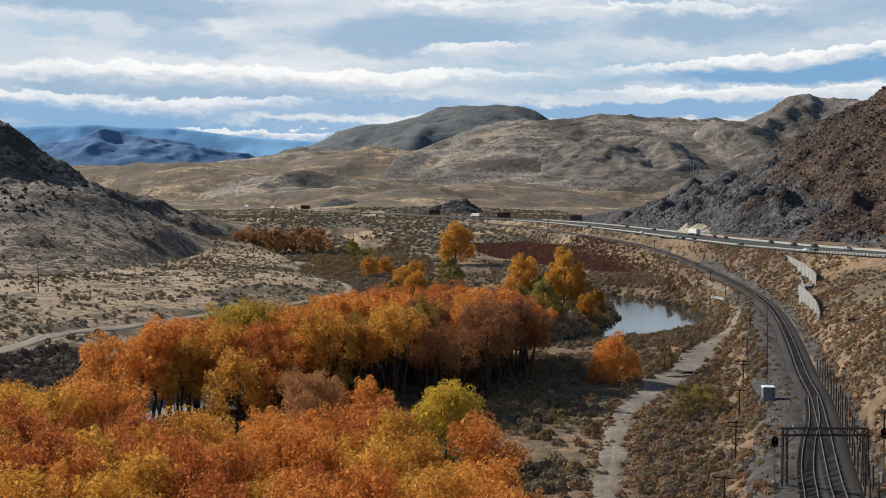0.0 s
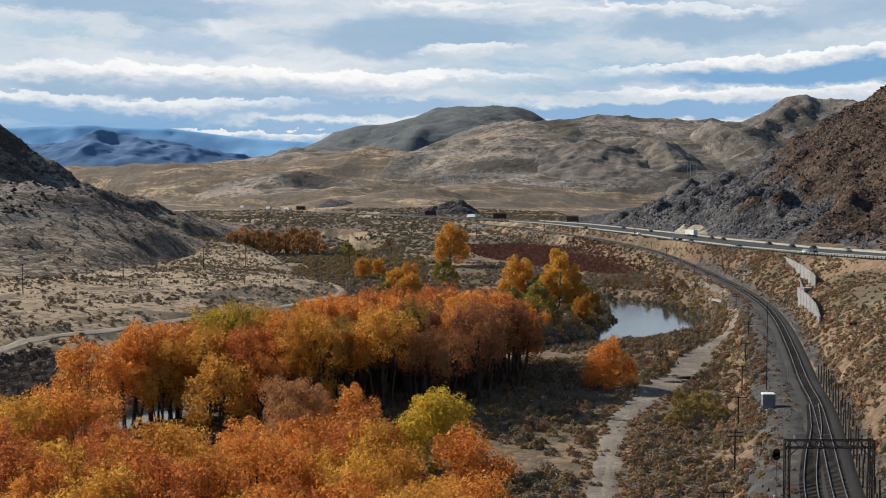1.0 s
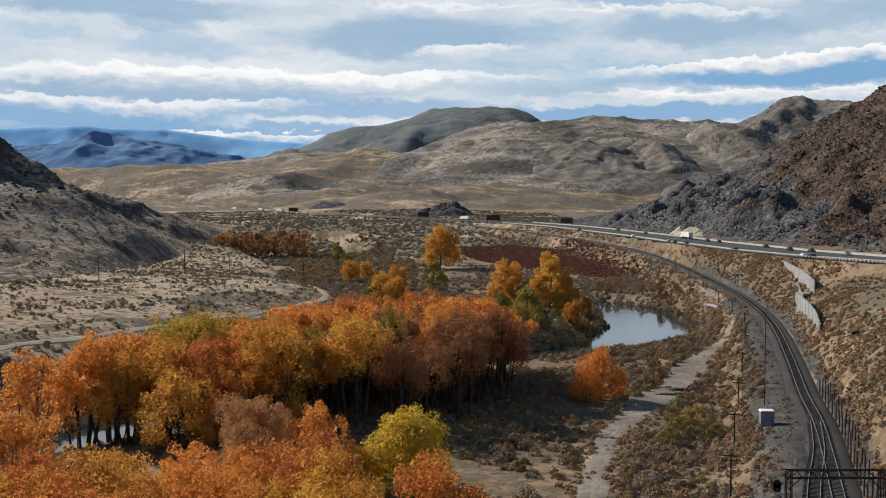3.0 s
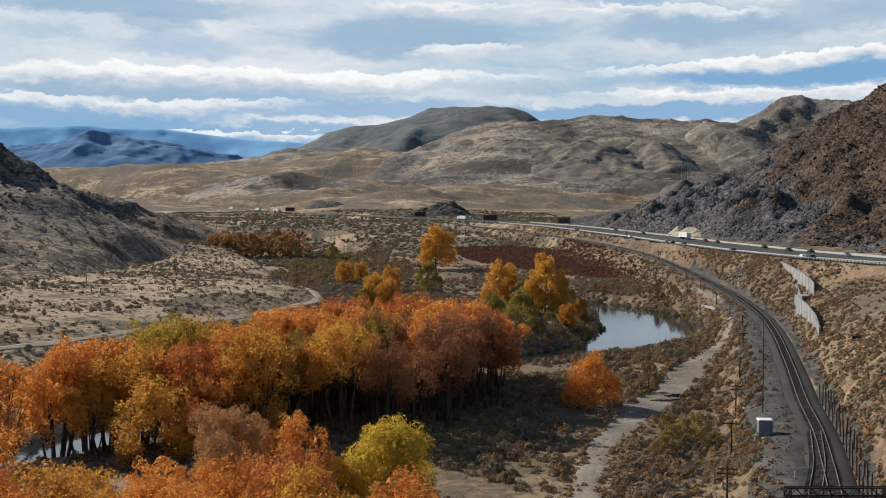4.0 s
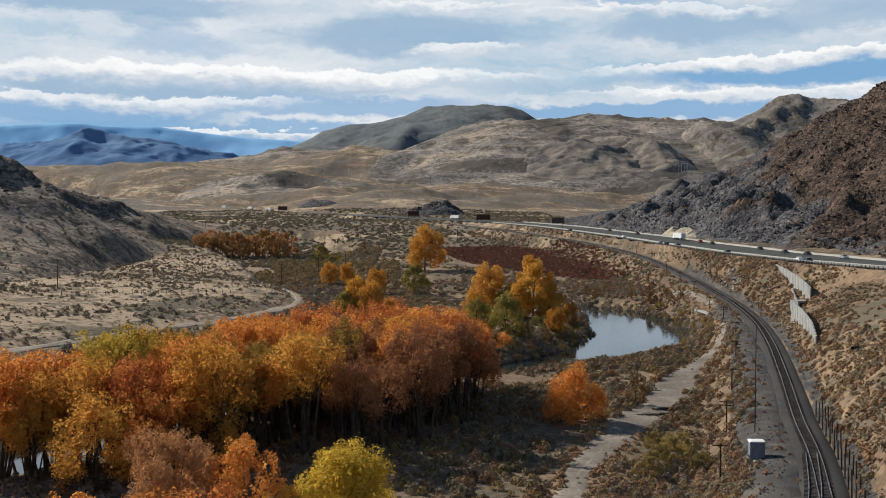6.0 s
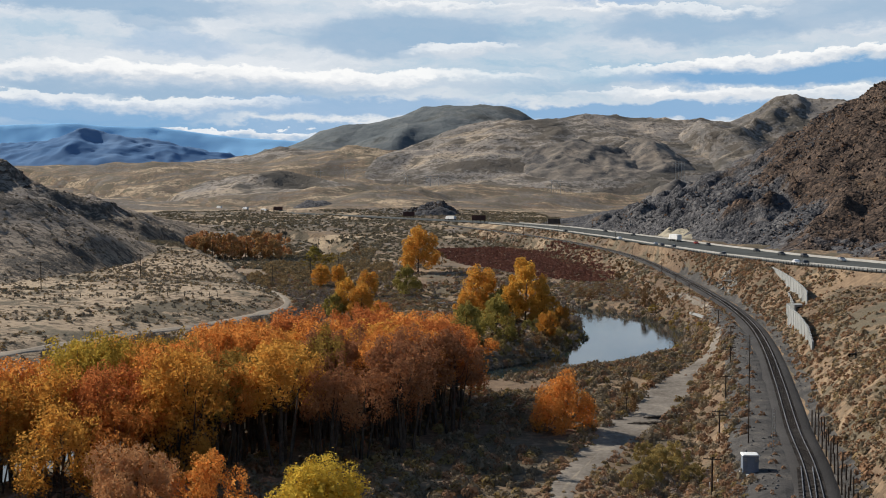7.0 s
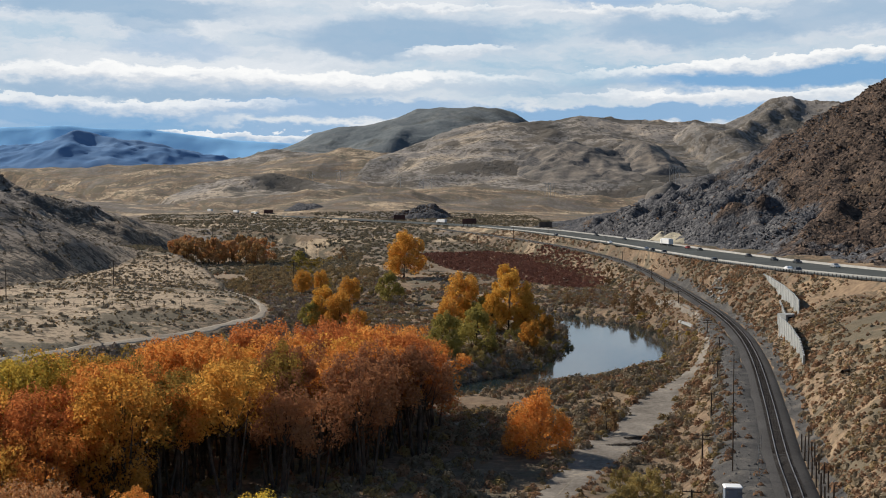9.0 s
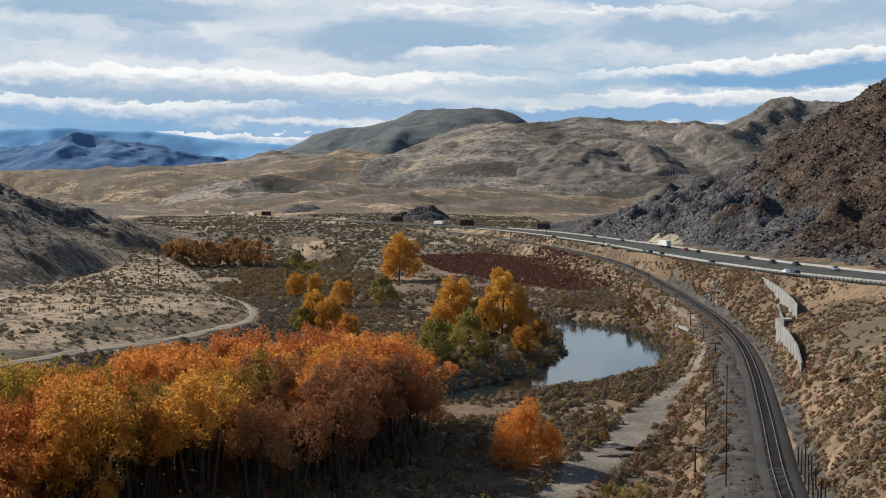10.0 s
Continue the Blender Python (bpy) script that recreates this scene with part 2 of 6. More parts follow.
def rubble_slope(n):
    """A slope of broken stone: blocks of two sizes, each with its own tone, rust-brown above and blue-grey scree below, soil in the hollows."""
    v = where(n)
    at = n("ShaderNodeSeparateXYZ", ins={0: v})
    # the scree reaches higher up the slope the farther along the valley
    over = math_node(n, "SUBTRACT", math_node(n, "MULTIPLY_ADD", at.outputs[1], 0.12, -50.0), at.outputs[2])
    zone = math_node(n, "ADD", math_node(n, "MULTIPLY", over, 0.012), math_node(n, "ADD", noise_at(n, v, 0.02, 6, 0.65, 0.5), math_node(n, "MULTIPLY", noise_at(n, v, 0.15, 4, 0.6), 0.15)))
    wob = n("ShaderNodeVectorMath", operation="ADD", ins={0: v, 1: n("ShaderNodeVectorMath", operation="SCALE", ins={0: n("ShaderNodeTexNoise", ins={"Vector": v, "Scale": 0.5, "Detail": 3.0}).outputs["Color"], "Scale": 1.6}).outputs[0]}).outputs[0]
    small = n("ShaderNodeTexVoronoi", feature="F1", ins={"Vector": wob, "Scale": 0.75, "Randomness": 1.0})
    large = n("ShaderNodeTexVoronoi", feature="F1", ins={"Vector": wob, "Scale": 0.27, "Randomness": 1.0})
    tone = math_node(n, "ADD", math_node(n, "MULTIPLY", n("ShaderNodeSeparateColor", ins={0: small.outputs["Color"]}).outputs[0], 0.5),
                     math_node(n, "MULTIPLY", n("ShaderNodeSeparateColor", ins={0: large.outputs["Color"]}).outputs[1], 0.35))
    tone = math_node(n, "ADD", tone, math_node(n, "MULTIPLY", noise_at(n, v, 1.6, 5, 0.7), 0.3))
    brown = ramp(n, tone, [(0.2, (0.022, 0.018, 0.016)), (0.5, (0.055, 0.04, 0.032)), (0.75, (0.098, 0.068, 0.051)), (0.95, (0.165, 0.114, 0.082))])
    grey = ramp(n, tone, [(0.2, (0.03, 0.03, 0.033)), (0.5, (0.066, 0.065, 0.069)), (0.75, (0.105, 0.102, 0.104)), (0.95, (0.165, 0.158, 0.154))])
    c = mix(n, ramp(n, zone, [(0.55, (0, 0, 0)), (0.63, (1, 1, 1))]), brown, grey)
    soil = noise_at(n, v, 0.03, 5, 0.62, 0.4)
    c = mix(n, ramp(n, soil, [(0.6, (0, 0, 0)), (0.68, (0.7, 0.7, 0.7))]), c, ramp(n, noise_at(n, v, 0.6, 5, 0.7), [(0.38, (0.06, 0.042, 0.031)), (0.62, (0.17, 0.12, 0.08))]))
    h = math_node(n, "ADD", math_node(n, "MULTIPLY", large.outputs["Distance"], -1.6), math_node(n, "MULTIPLY", small.outputs["Distance"], -0.9))
    surface(n, c, 0.95, math_node(n, "ADD", h, math_node(n, "MULTIPLY", noise_at(n, v, 1.1, 4, 0.7), 0.7)), 0.9, spec=0.1)


M_rockhill = material("broken_rock_slope", rubble_slope)
M_lefthill = earth("sage_and_rock_hill", [(0.36, (0.16, 0.135, 0.115)), (0.5, (0.26, 0.217, 0.178)), (0.64, (0.38, 0.31, 0.24))], 0.015, 0.4, 0.5,
                   ([(0.36, (0.065, 0.06, 0.06)), (0.6, (0.13, 0.118, 0.11))], 0.02, 0.56), ([(0.075, 0.068, 0.056), (0.09, 0.072, 0.058), (0.07, 0.063, 0.054)], (0.45, 0.2), 0.52), foot=(8.0, 30.0, [(0.36, (0.2, 0.155, 0.11)), (0.5, (0.31, 0.24, 0.17)), (0.66, (0.43, 0.335, 0.24))]))
# blue-grey of aerial haze is mixed into these mountain tones
M_mountain = earth("haze_tinted_mountain", [(0.36, (0.076, 0.092, 0.102)), (0.5, (0.122, 0.136, 0.14)), (0.64, (0.2, 0.203, 0.19))], 0.004, 0.03, 8.0, ([(0.3, (0.055, 0.06, 0.058)), (0.6, (0.09, 0.094, 0.088))], 0.004, 0.55))
# both far ranges get their blue from haze painted into the base colour
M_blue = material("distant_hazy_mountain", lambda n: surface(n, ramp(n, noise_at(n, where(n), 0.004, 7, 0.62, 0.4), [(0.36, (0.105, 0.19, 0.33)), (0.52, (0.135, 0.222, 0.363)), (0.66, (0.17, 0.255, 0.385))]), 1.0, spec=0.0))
M_blue2 = material("haze_blue_range", lambda n: surface(n, ramp(n, noise_at(n, where(n), 0.003, 4, 0.5), [(0.35, (0.27, 0.52, 0.79)), (0.65, (0.28, 0.53, 0.795))]), 1.0, spec=0.0))


# ---- plan: lines of the valley ----
RAIL = [(30, 60), (40, 102), (46.3, 132.7), (58.4, 176), (65.2, 201), (71.2, 227), (82.3, 271), (95.3, 325), (104.5, 370), (111.3, 417.5), (115, 460), (118, 505), (120.8, 560), (123, 620), (121.5, 685), (114, 760), (98, 850), (70, 950), (25, 1080), (-90, 1300)]
RAIL_Z = [(0, 0.3), (350, 0.4), (417, 0.9), (480, 1.8), (550, 2.8), (620, 3.8), (685, 4.8), (850, 7), (1000, 9.5), (1080, 11)]
HIGHWAY = [(420, -300), (230, 120), (180, 240), (164, 310), (156, 370), (152.5, 436), (151, 522), (149.5, 610), (147, 690), (134, 810), (108, 941), (78, 1060), (20, 1180), (-60, 1330), (-200, 1560), (-520, 2100), (-1100, 2900)]
HIGHWAY_Z = [(0, 22), (310, 17.4), (370, 16), (436, 14.3), (522, 12.6), (663, 11.0), (810, 11.2), (941, 12.4), (1060, 12.6), (1330, 13.5), (1560, 15), (2100, 22), (2900, 40)]
RIVER = [(-140, 60), (-110, 130), (-82, 190), (-58, 238), (-40, 275), (-12, 306), (18, 328), (45, 351), (64, 378), (76, 404), (82, 432), (84, 462), (80, 492), (62, 528), (30, 556), (5, 580), (-30, 640), (-52, 740), (-56, 840), (-62, 930), (-120, 1000), (-300, 1080), (-700, 1300)]
RIVER_W = [(0, 16), (238, 15), (306, 13), (351, 21), (378, 27), (404, 30), (440, 32), (475, 28), (500, 18), (556, 14), (640, 8), (800, 9), (880, 16), (940, 16), (1000, 10)]
LEFT_ROAD = [(-112, 150), (-108, 230), (-104.6, 271), (-101, 303), (-86, 327), (-70, 361), (-51, 390), (-39, 430), (-37, 455), (-44, 492), (-62, 540)]
SERVICE_ROAD = [(14, 100), (19, 135), (23, 160), (28, 187), (33.5, 214), (42, 238), (55, 268), (73, 317), (92, 360), (100.5, 388), (105.5, 420), (108, 458), (107, 500)]


def polyline(points, step=4.0):
    """Points along a smooth curve through the given ones."""
    p = [Vector((*q, 0)) if len(q) == 2 else Vector(q) for q in points]
    out = []
    for i in range(len(p) - 1):
        a, b, c, d = p[max(i - 1, 0)], p[i], p[i + 1], p[min(i + 2, len(p) - 1)]
        k = max(1, int((c - b).length / step))
        for j in range(k):
            t = j / k
            out.append(0.5 * (2 * b + (c - a) * t + (2 * a - 5 * b + 4 * c - d) * t * t + (3 * b - a - 3 * c + d) * t ** 3))
    out.append(p[-1])
    return out


def line_field(points, X, Y, step=12.0):
    """For every (X, Y): the distance to the line, signed (+ to the right of its way), and the y of the nearest place on it."""
    X, Y = np.asarray(X, float), np.asarray(Y, float)
    shape = X.shape
    X, Y = X.ravel(), Y.ravel()

    def measure_to(P, X, Y):
        best, side, near = np.full(X.shape, 1e9), np.ones(X.shape), np.zeros(X.shape)
        for a, b in zip(P[:-1], P[1:]):
            d = b - a
            t = np.clip(((X - a[0]) * d[0] + (Y - a[1]) * d[1]) / (d @ d), 0, 1)
            ex, ey = X - a[0] - t * d[0], Y - a[1] - t * d[1]
            r = np.hypot(ex, ey)
            m = r < best
            best[m], side[m], near[m] = r[m], np.sign(ex[m] * d[1] - ey[m] * d[0] + 1e-9), (a[1] + t * d[1])[m]
        return best * side, near
    D, N = measure_to(np.array(points, float), X, Y)
    k = np.abs(D) < 45
    if k.any():
        D[k], N[k] = measure_to(np.array([(v.x, v.y) for v in polyline(points, step)]), X[k], Y[k])
    return D.reshape(shape), N.reshape(shape)


def lattice(ix, iy, seed):
    h = (ix.astype(np.int64) * 374761393 + iy.astype(np.int64) * 668265263 + seed * 1442695041) & 0x7FFFFFFF
    h = ((h ^ (h >> 13)) * 1274126177) & 0x7FFFFFFF
    return ((h ^ (h >> 16)) & 0xFFFF) / 65535.0 * 2 - 1


def value_noise(X, Y, seed=0):
    x0, y0 = np.floor(X), np.floor(Y)
    fx, fy = X - x0, Y - y0
    fx, fy = fx * fx * fx * (fx * (fx * 6 - 15) + 10), fy * fy * fy * (fy * (fy * 6 - 15) + 10)
    a, b = lattice(x0, y0, seed), lattice(x0 + 1, y0, seed)
    c, d = lattice(x0, y0 + 1, seed), lattice(x0 + 1, y0 + 1, seed)
    return (a + (b - a) * fx) * (1 - fy) + (c + (d - c) * fx) * fy


def fractal(X, Y, size, octaves=5, seed=0, gain=0.5, ridged=False):
    out, amp = np.zeros(np.shape(X)), 1.0
    for o in range(octaves):
        # turn every octave, so that no grid shows
        ang = 0.6 + 1.1 * o
        u, v = (X * math.cos(ang) - Y * math.sin(ang)) / size, (X * math.sin(ang) + Y * math.cos(ang)) / size
        k = value_noise(u + 17.3 * o, v - 9.1 * o, seed + o)
        out = out + amp * (1 - 2 * np.abs(k) if ridged else k)
        amp *= gain
        size /= 2.03
    return out


def step_up(a, b, x):
    t = np.clip((x - a) / (b - a), 0, 1)
    return t * t * (3 - 2 * t)


def knots(table, x):
    return np.interp(x, [q[0] for q in table], [q[1] for q in table])


FLOOR = [(-4900, -5), (0, -6), (300, -5.6), (450, -6), (600, -6), (700, -4.2), (800, -3), (880, -1), (960, 4), (1060, 9.5), (1180, 12), (1350, 13), (1500, 16), (1700, 30), (2000, 56), (2300, 86), (2600, 112), (3000, 130), (4900, 165)]


def ground_z(X, Y):
    X, Y = np.asarray(X, float), np.asarray(Y, float)
    slant = X / np.maximum(Y, 300.0)
    z = knots(FLOOR, Y)
    far = step_up(1200, 2200, Y)
    # the far plain lies lower to the west
    z = z - far * np.clip(-slant - 0.05, 0, 0.4) * 0.045 * np.clip(Y, 0, 3600)
    z = z + far * (fractal(X, Y, 560, 5, 3) * 24 + (fractal(X, Y, 190, 4, 13, 0.5, True) - 0.6) * 9) + far * fractal(X * 0.5, Y, 260, 4, 77) * 11 + step_up(600, 1100, Y) * fractal(X * 0.6, Y, 90, 3, 8) * 1.8
    # terrace and slope west of the river
    d, _ = line_field(LEFT_ROAD, X, Y, 14)
    left = np.where(d < 0, -d, 0)
    near = 1 - step_up(700, 1000, Y)
    z = z + near * (5.2 * step_up(22, -6, d) * step_up(-40, 60, Y) + 7.5 * (1 - np.exp(-left / 38.0)))
    # embankment from the rails up to the highway
    dh, yh = line_field(HIGHWAY, X, Y, 20)
    hz = knots(HIGHWAY_Z, yh)
    dr, yr = line_field(RAIL, X, Y, 12)
    rz = knots(RAIL_Z, yr)
    right = np.where((dr > 4.5) & (Y < 900), dr - 4.5, 0)
    side = step_up(950, 700, Y)
    toe = np.where(dr > 0, 1, step_up(-16, -6, dr))
    z = z + (rz - 0.25 - z) * toe * np.maximum(side, step_up(14, 7, np.abs(dr)))
    slope_up = rz + (hz - rz) * (1 - np.exp(-right / 17.0)) + fractal(X, Y, 14, 4, 21) * np.minimum(right * 0.08, 1.3)
    z = np.where((dr > 4.5), np.maximum(z, z + (slope_up - z) * side), z)
    out = np.maximum(np.maximum(dh - 19, -20 - dh), 0)
    bank = hz - out * 0.75
    z = np.where(out <= 0, hz, np.maximum(z, np.where((Y < 1250) & ((dr > 4.5) | (Y > 900) | (dh > 0)), bank, z - 1)))
    z = np.where(out > 0, z + (rz - 0.25 - z) * step_up(7.5, 4.2, np.abs(dr)), z)
    # the river bed
    dv, yv = line_field(RIVER, X, Y, 12)
    w = knots(RIVER_W, yv) * 0.5
    bed = knots([(0, -10.6), (640, -10.0), (740, -7.6), (840, -4.8), (862, -6.8), (965, -6.2), (1000, -2), (1300, 12)], yv)
    z = bed + (z - bed) * step_up(0, 9, np.abs(dv) - w)
    z = z + fractal(X, Y, 9, 3, 5) * 0.22 * step_up(8, 16, np.abs(dr)) * (out > 0)
    return z


def grid_z(xs, ys, Z, X, Y):
    """Heights of a grid at any places, by its four nearest knots."""
    X, Y = np.asarray(X, float), np.asarray(Y, float)
    i = np.clip(np.searchsorted(xs, X) - 1, 0, len(xs) - 2)
    j = np.clip(np.searchsorted(ys, Y) - 1, 0, len(ys) - 2)
    u, v = (X - xs[i]) / (xs[i + 1] - xs[i]), (Y - ys[j]) / (ys[j + 1] - ys[j])
    u, v = np.clip(u, 0, 1), np.clip(v, 0, 1)
    return (Z[j, i] * (1 - u) + Z[j, i + 1] * u) * (1 - v) + (Z[j + 1, i] * (1 - u) + Z[j + 1, i + 1] * u) * v


def sheet(name, xs, ys, Z, mat, keep=None):
    """A mesh over the grid xs by ys with the heights Z[iy, ix]."""
    nx, ny = len(xs), len(ys)
    X, Y = np.meshgrid(xs, ys)
    co = np.stack([X, Y, Z], -1).reshape(-1, 3)
    i = (np.arange(ny - 1)[:, None] * nx + np.arange(nx - 1)[None, :])
    q = np.stack([i, i + 1, i + nx + 1, i + nx], -1).reshape(-1, 4)
    if keep is not None:
        k = keep.reshape(-1)
        q = q[k[q].any(1)]
        used = np.zeros(len(co), bool)
        used[q.ravel()] = True
        new_i = np.cumsum(used) - 1
        co, q = co[used], new_i[q]
    me = bpy.data.meshes.new(name)
    me.vertices.add(len(co))
    me.vertices.foreach_set("co", co.ravel())
    me.loops.add(q.size)
    me.loops.foreach_set("vertex_index", q.ravel().astype(np.int32))
    me.polygons.add(len(q))
    me.polygons.foreach_set("loop_start", np.arange(0, q.size, 4, dtype=np.int32))
    me.polygons.foreach_set("use_smooth", np.ones(len(q), bool))
    me.update()
    me.materials.append(mat)
    return new(name, me)


def spaced(lo, hi, fine_lo, fine_hi, step, growth, growth_down):
    up, down = [fine_hi], [fine_lo]
    s = step
    while up[-1] < hi:
        up.append(up[-1] + s)
        s *= growth
    s = step
    while down[-1] > lo:
        down.append(down[-1] - s)
        s *= growth_down
    return np.array(down[:0:-1] + list(np.arange(fine_lo, fine_hi - 0.1, step)) + up)


gx = spaced(-4900, 4900, -150, 190, 2.5, 1.032, 1.032)
gy = spaced(-4900, 4950, 92.5, 520, 2.5, 1.022, 1.09)
GX, GY = np.meshgrid(gx, gy)
GZ = ground_z(GX, GY)
ground = sheet("ground", gx, gy, GZ, M_ground)
tagged(ground, "tan dry grass valley floor with sagebrush and tracks", "ground", kind="structure")


def lies(X, Y):
    return grid_z(gx, gy, GZ, X, Y)


def z_at(x, y):
    return float(lies(np.array([x]), np.array([y]))[0])


# ---- hills ----
def hill(name, crest, depth, front, back, mat, label, cell, rough, gully, seed, category="hill", tilt=0.0, power=1.25, ravines=()):
    """A hill with its crest at the given (x, z), y = depth + tilt * x, that falls to the front and the back over those metres."""
    xs = np.arange(crest[0][0], crest[-1][0] + cell, cell)
    lo = min(depth + tilt * crest[0][0], depth + tilt * crest[-1][0])
    hi = max(depth + tilt * crest[0][0], depth + tilt * crest[-1][0])
    ys = np.arange(lo - front - gully * 0.8, hi + back + gully * 0.8, cell)
    X, Y = np.meshgrid(xs, ys)
    wob = fractal(X, Y, gully * 4, 4, seed) * gully * 0.35
    dy = Y + wob - depth - tilt * X
    top = np.interp(X + fractal(X, Y, gully * 2, 3, seed + 5) * gully * 0.12, [c[0] for c in crest], [c[1] for c in crest])
    d = np.maximum(np.abs(dy) - 1.2 * cell, 0)
    t = np.clip(np.where(dy < 0, 1 - d / front, 1 - d / back), 0, 1)
    base = lies(X, Y)
    t = t * step_up(0, 0.12, (X - xs[0]) / (xs[-1] - xs[0])) * step_up(0, 0.12, (xs[-1] - X) / (xs[-1] - xs[0]))
    z = base - 6 + (top - base + 6) * t ** power
    z = z + (fractal(X, Y, gully, 5, seed + 9, 0.5, True) - 0.6) * rough * np.sqrt(np.clip(t * 1.3, 0, 1)) * np.clip((z - base) / (rough * 2 + 1), 0, 1)
    # ravines cut into the front: x at the crest, x at the foot, width, depth
    for x0, x1, w, deep in ravines:
        u = np.clip(-dy / front, 0, 1)
        e = (X + wob * 0.3 + fractal(X, Y, w * 1.3, 4, seed + 6) * w * 0.5 - x0 - (x1 - x0) * u) / (w * (0.55 + 1.2 * u))
        z = z - deep * np.exp(-np.where(e > 0, e / 1.6, e) ** 2) * step_up(-0.02, 0.6, u) * step_up(1.0, 0.6, u) * (dy < 0)
    ob = sheet(name, xs, ys, z, mat, z > base - 1.5)
    return tagged(ob, label, category, kind="structure")


def crest_from(depth, marks):
    """Crest knots (x, z) at a depth, from bearings and heights as seen from the first place of the drone (metres at 2042 m)."""
    return [(m[0] * depth / 2042.0, 36 + m[1] * depth / 2042.0) for m in marks]


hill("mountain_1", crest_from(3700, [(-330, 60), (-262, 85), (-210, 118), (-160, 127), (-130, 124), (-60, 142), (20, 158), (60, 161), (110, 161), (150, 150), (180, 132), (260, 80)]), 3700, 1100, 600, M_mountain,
     "broad haze-tinted grey-green mountain with a flat rounded summit", 14, 16, 420, 31, "mountain", power=1.0, ravines=((-385, -420, 110, 55), (-150, -215, 175, 62), (150, 40, 175, 80), (285, 250, 80, 50), (-20, -75, 45, 22)))
hill("hill_1", crest_from(2850, [(-140, 40), (-60, 75), (40, 105), (120, 125), (190, 136), (280, 141), (350, 130), (430, 128), (480, 135), (640, 130)]), 2850, 900, 600, M_plain,
     "wide tan rolling hill of dry grass and sage", 9, 13, 240, 41, power=1.6)
hill("hill_2", crest_from(2600, [(400, 90), (460, 125), (505, 143), (545, 138), (600, 158), (636, 172), (690, 168), (740, 160), (860, 170)]), 2600, 560, 500, M_plain,
     "tan ridge with a rocky summit", 10, 14, 150, 51, power=1.3)
hill("hill_3", crest_from(2420, [(300, 60), (336, 84), (358, 99), (376, 105), (400, 100), (421, 82), (450, 54)]), 2420, 270, 200, M_knob, "dark rocky knob on the hillside", 5, 6, 70, 61, power=1.0)
hill("hill_4", crest_from(2380, [(140, 48), (190, 74), (225, 88), (256, 97), (300, 90), (346, 76), (390, 50)]), 2380, 270, 220, M_knob, "dark rocky spur on the hillside", 5, 6, 70, 71, power=1.0)
hill("hill_9", crest_from(2150, [(-430, 0), (-350, 22), (-290, 33), (-230, 37), (-170, 30), (-90, 8)]), 2150, 260, 300, M_plain, "low rolling sage hill on the plain", 9, 10, 120, 141, power=0.9)
hill("hill_10", crest_from(3300, [(-660, 10), (-570, 38), (-470, 44), (-400, 56), (-320, 68), (-255, 92), (-200, 84), (-100, 50)]), 3300, 500, 400, M_plain, "low tan ridge below the mountain", 14, 16, 220, 151, power=1.1)
hill("hill_11", crest_from(1300, [(395, 8), (422, 20), (446, 27), (468, 21), (505, 4)]), 1300, 60, 70, M_knob, "small dark knob behind the rocky slope", 4, 4, 40, 161, power=0.8)
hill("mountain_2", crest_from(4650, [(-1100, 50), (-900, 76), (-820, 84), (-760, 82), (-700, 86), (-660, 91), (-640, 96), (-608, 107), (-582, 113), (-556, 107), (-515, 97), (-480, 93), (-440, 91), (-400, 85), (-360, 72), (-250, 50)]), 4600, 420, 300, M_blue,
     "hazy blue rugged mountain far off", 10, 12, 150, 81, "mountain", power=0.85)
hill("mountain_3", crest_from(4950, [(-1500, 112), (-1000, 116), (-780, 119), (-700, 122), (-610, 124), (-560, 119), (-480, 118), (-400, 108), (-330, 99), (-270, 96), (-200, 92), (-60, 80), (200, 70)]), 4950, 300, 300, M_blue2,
     "faint haze-blue mountain range on the horizon", 20, 0.5, 70, 91, "mountain")


def near_hill(name, crest, depth, front, back, power, rough, gully, seed, mat, label, clear=False, crag=0.0):
    xs = np.arange(crest[0][0], crest[-1][0], 3.5)
    ys = np.arange(depth - front, depth + back, 3.5)
    X, Y = np.meshgrid(xs, ys)
    dy = Y + fractal(X, Y, gully * 3, 4, seed) * gully * 0.3 - depth
    top = np.interp(X, [c[0] for c in crest], [c[1] for c in crest])
    t = np.clip(np.where(dy < 0, 1 + dy / front, 1 - dy / back), 0, 1)
    base = lies(X, Y)
    rise = (top - base + 3) * t ** power * step_up(0, 28, xs[-1] - X)
    if clear:
        dh, _ = line_field(HIGHWAY, X, Y, 20)
        rise = rise * step_up(19, 65, dh) ** 0.7 * (dh > 0)
    z = base - 3 + rise
    k = np.clip(rise / 20, 0, 1)
    z = z + (fractal(X, Y, gully, 6, seed + 9, 0.55, True) - 0.5) * rough * k
    # outcrops that break through along the crest
    jag = np.clip(fractal(X, Y, 26, 4, seed + 3, 0.6), 0, 1) * crag * step_up(0.8, 0.97, t) * k
    z = z + jag + fractal(X, Y, 9, 3, seed + 4) * (0.35 + 0.3 * (crag > 0)) * k
    ob = sheet(name, xs, ys, z, mat, z > base - 1.0)
    HILL_GRIDS.append((xs, ys, z))
    return tagged(ob, label, "hill", kind="structure")


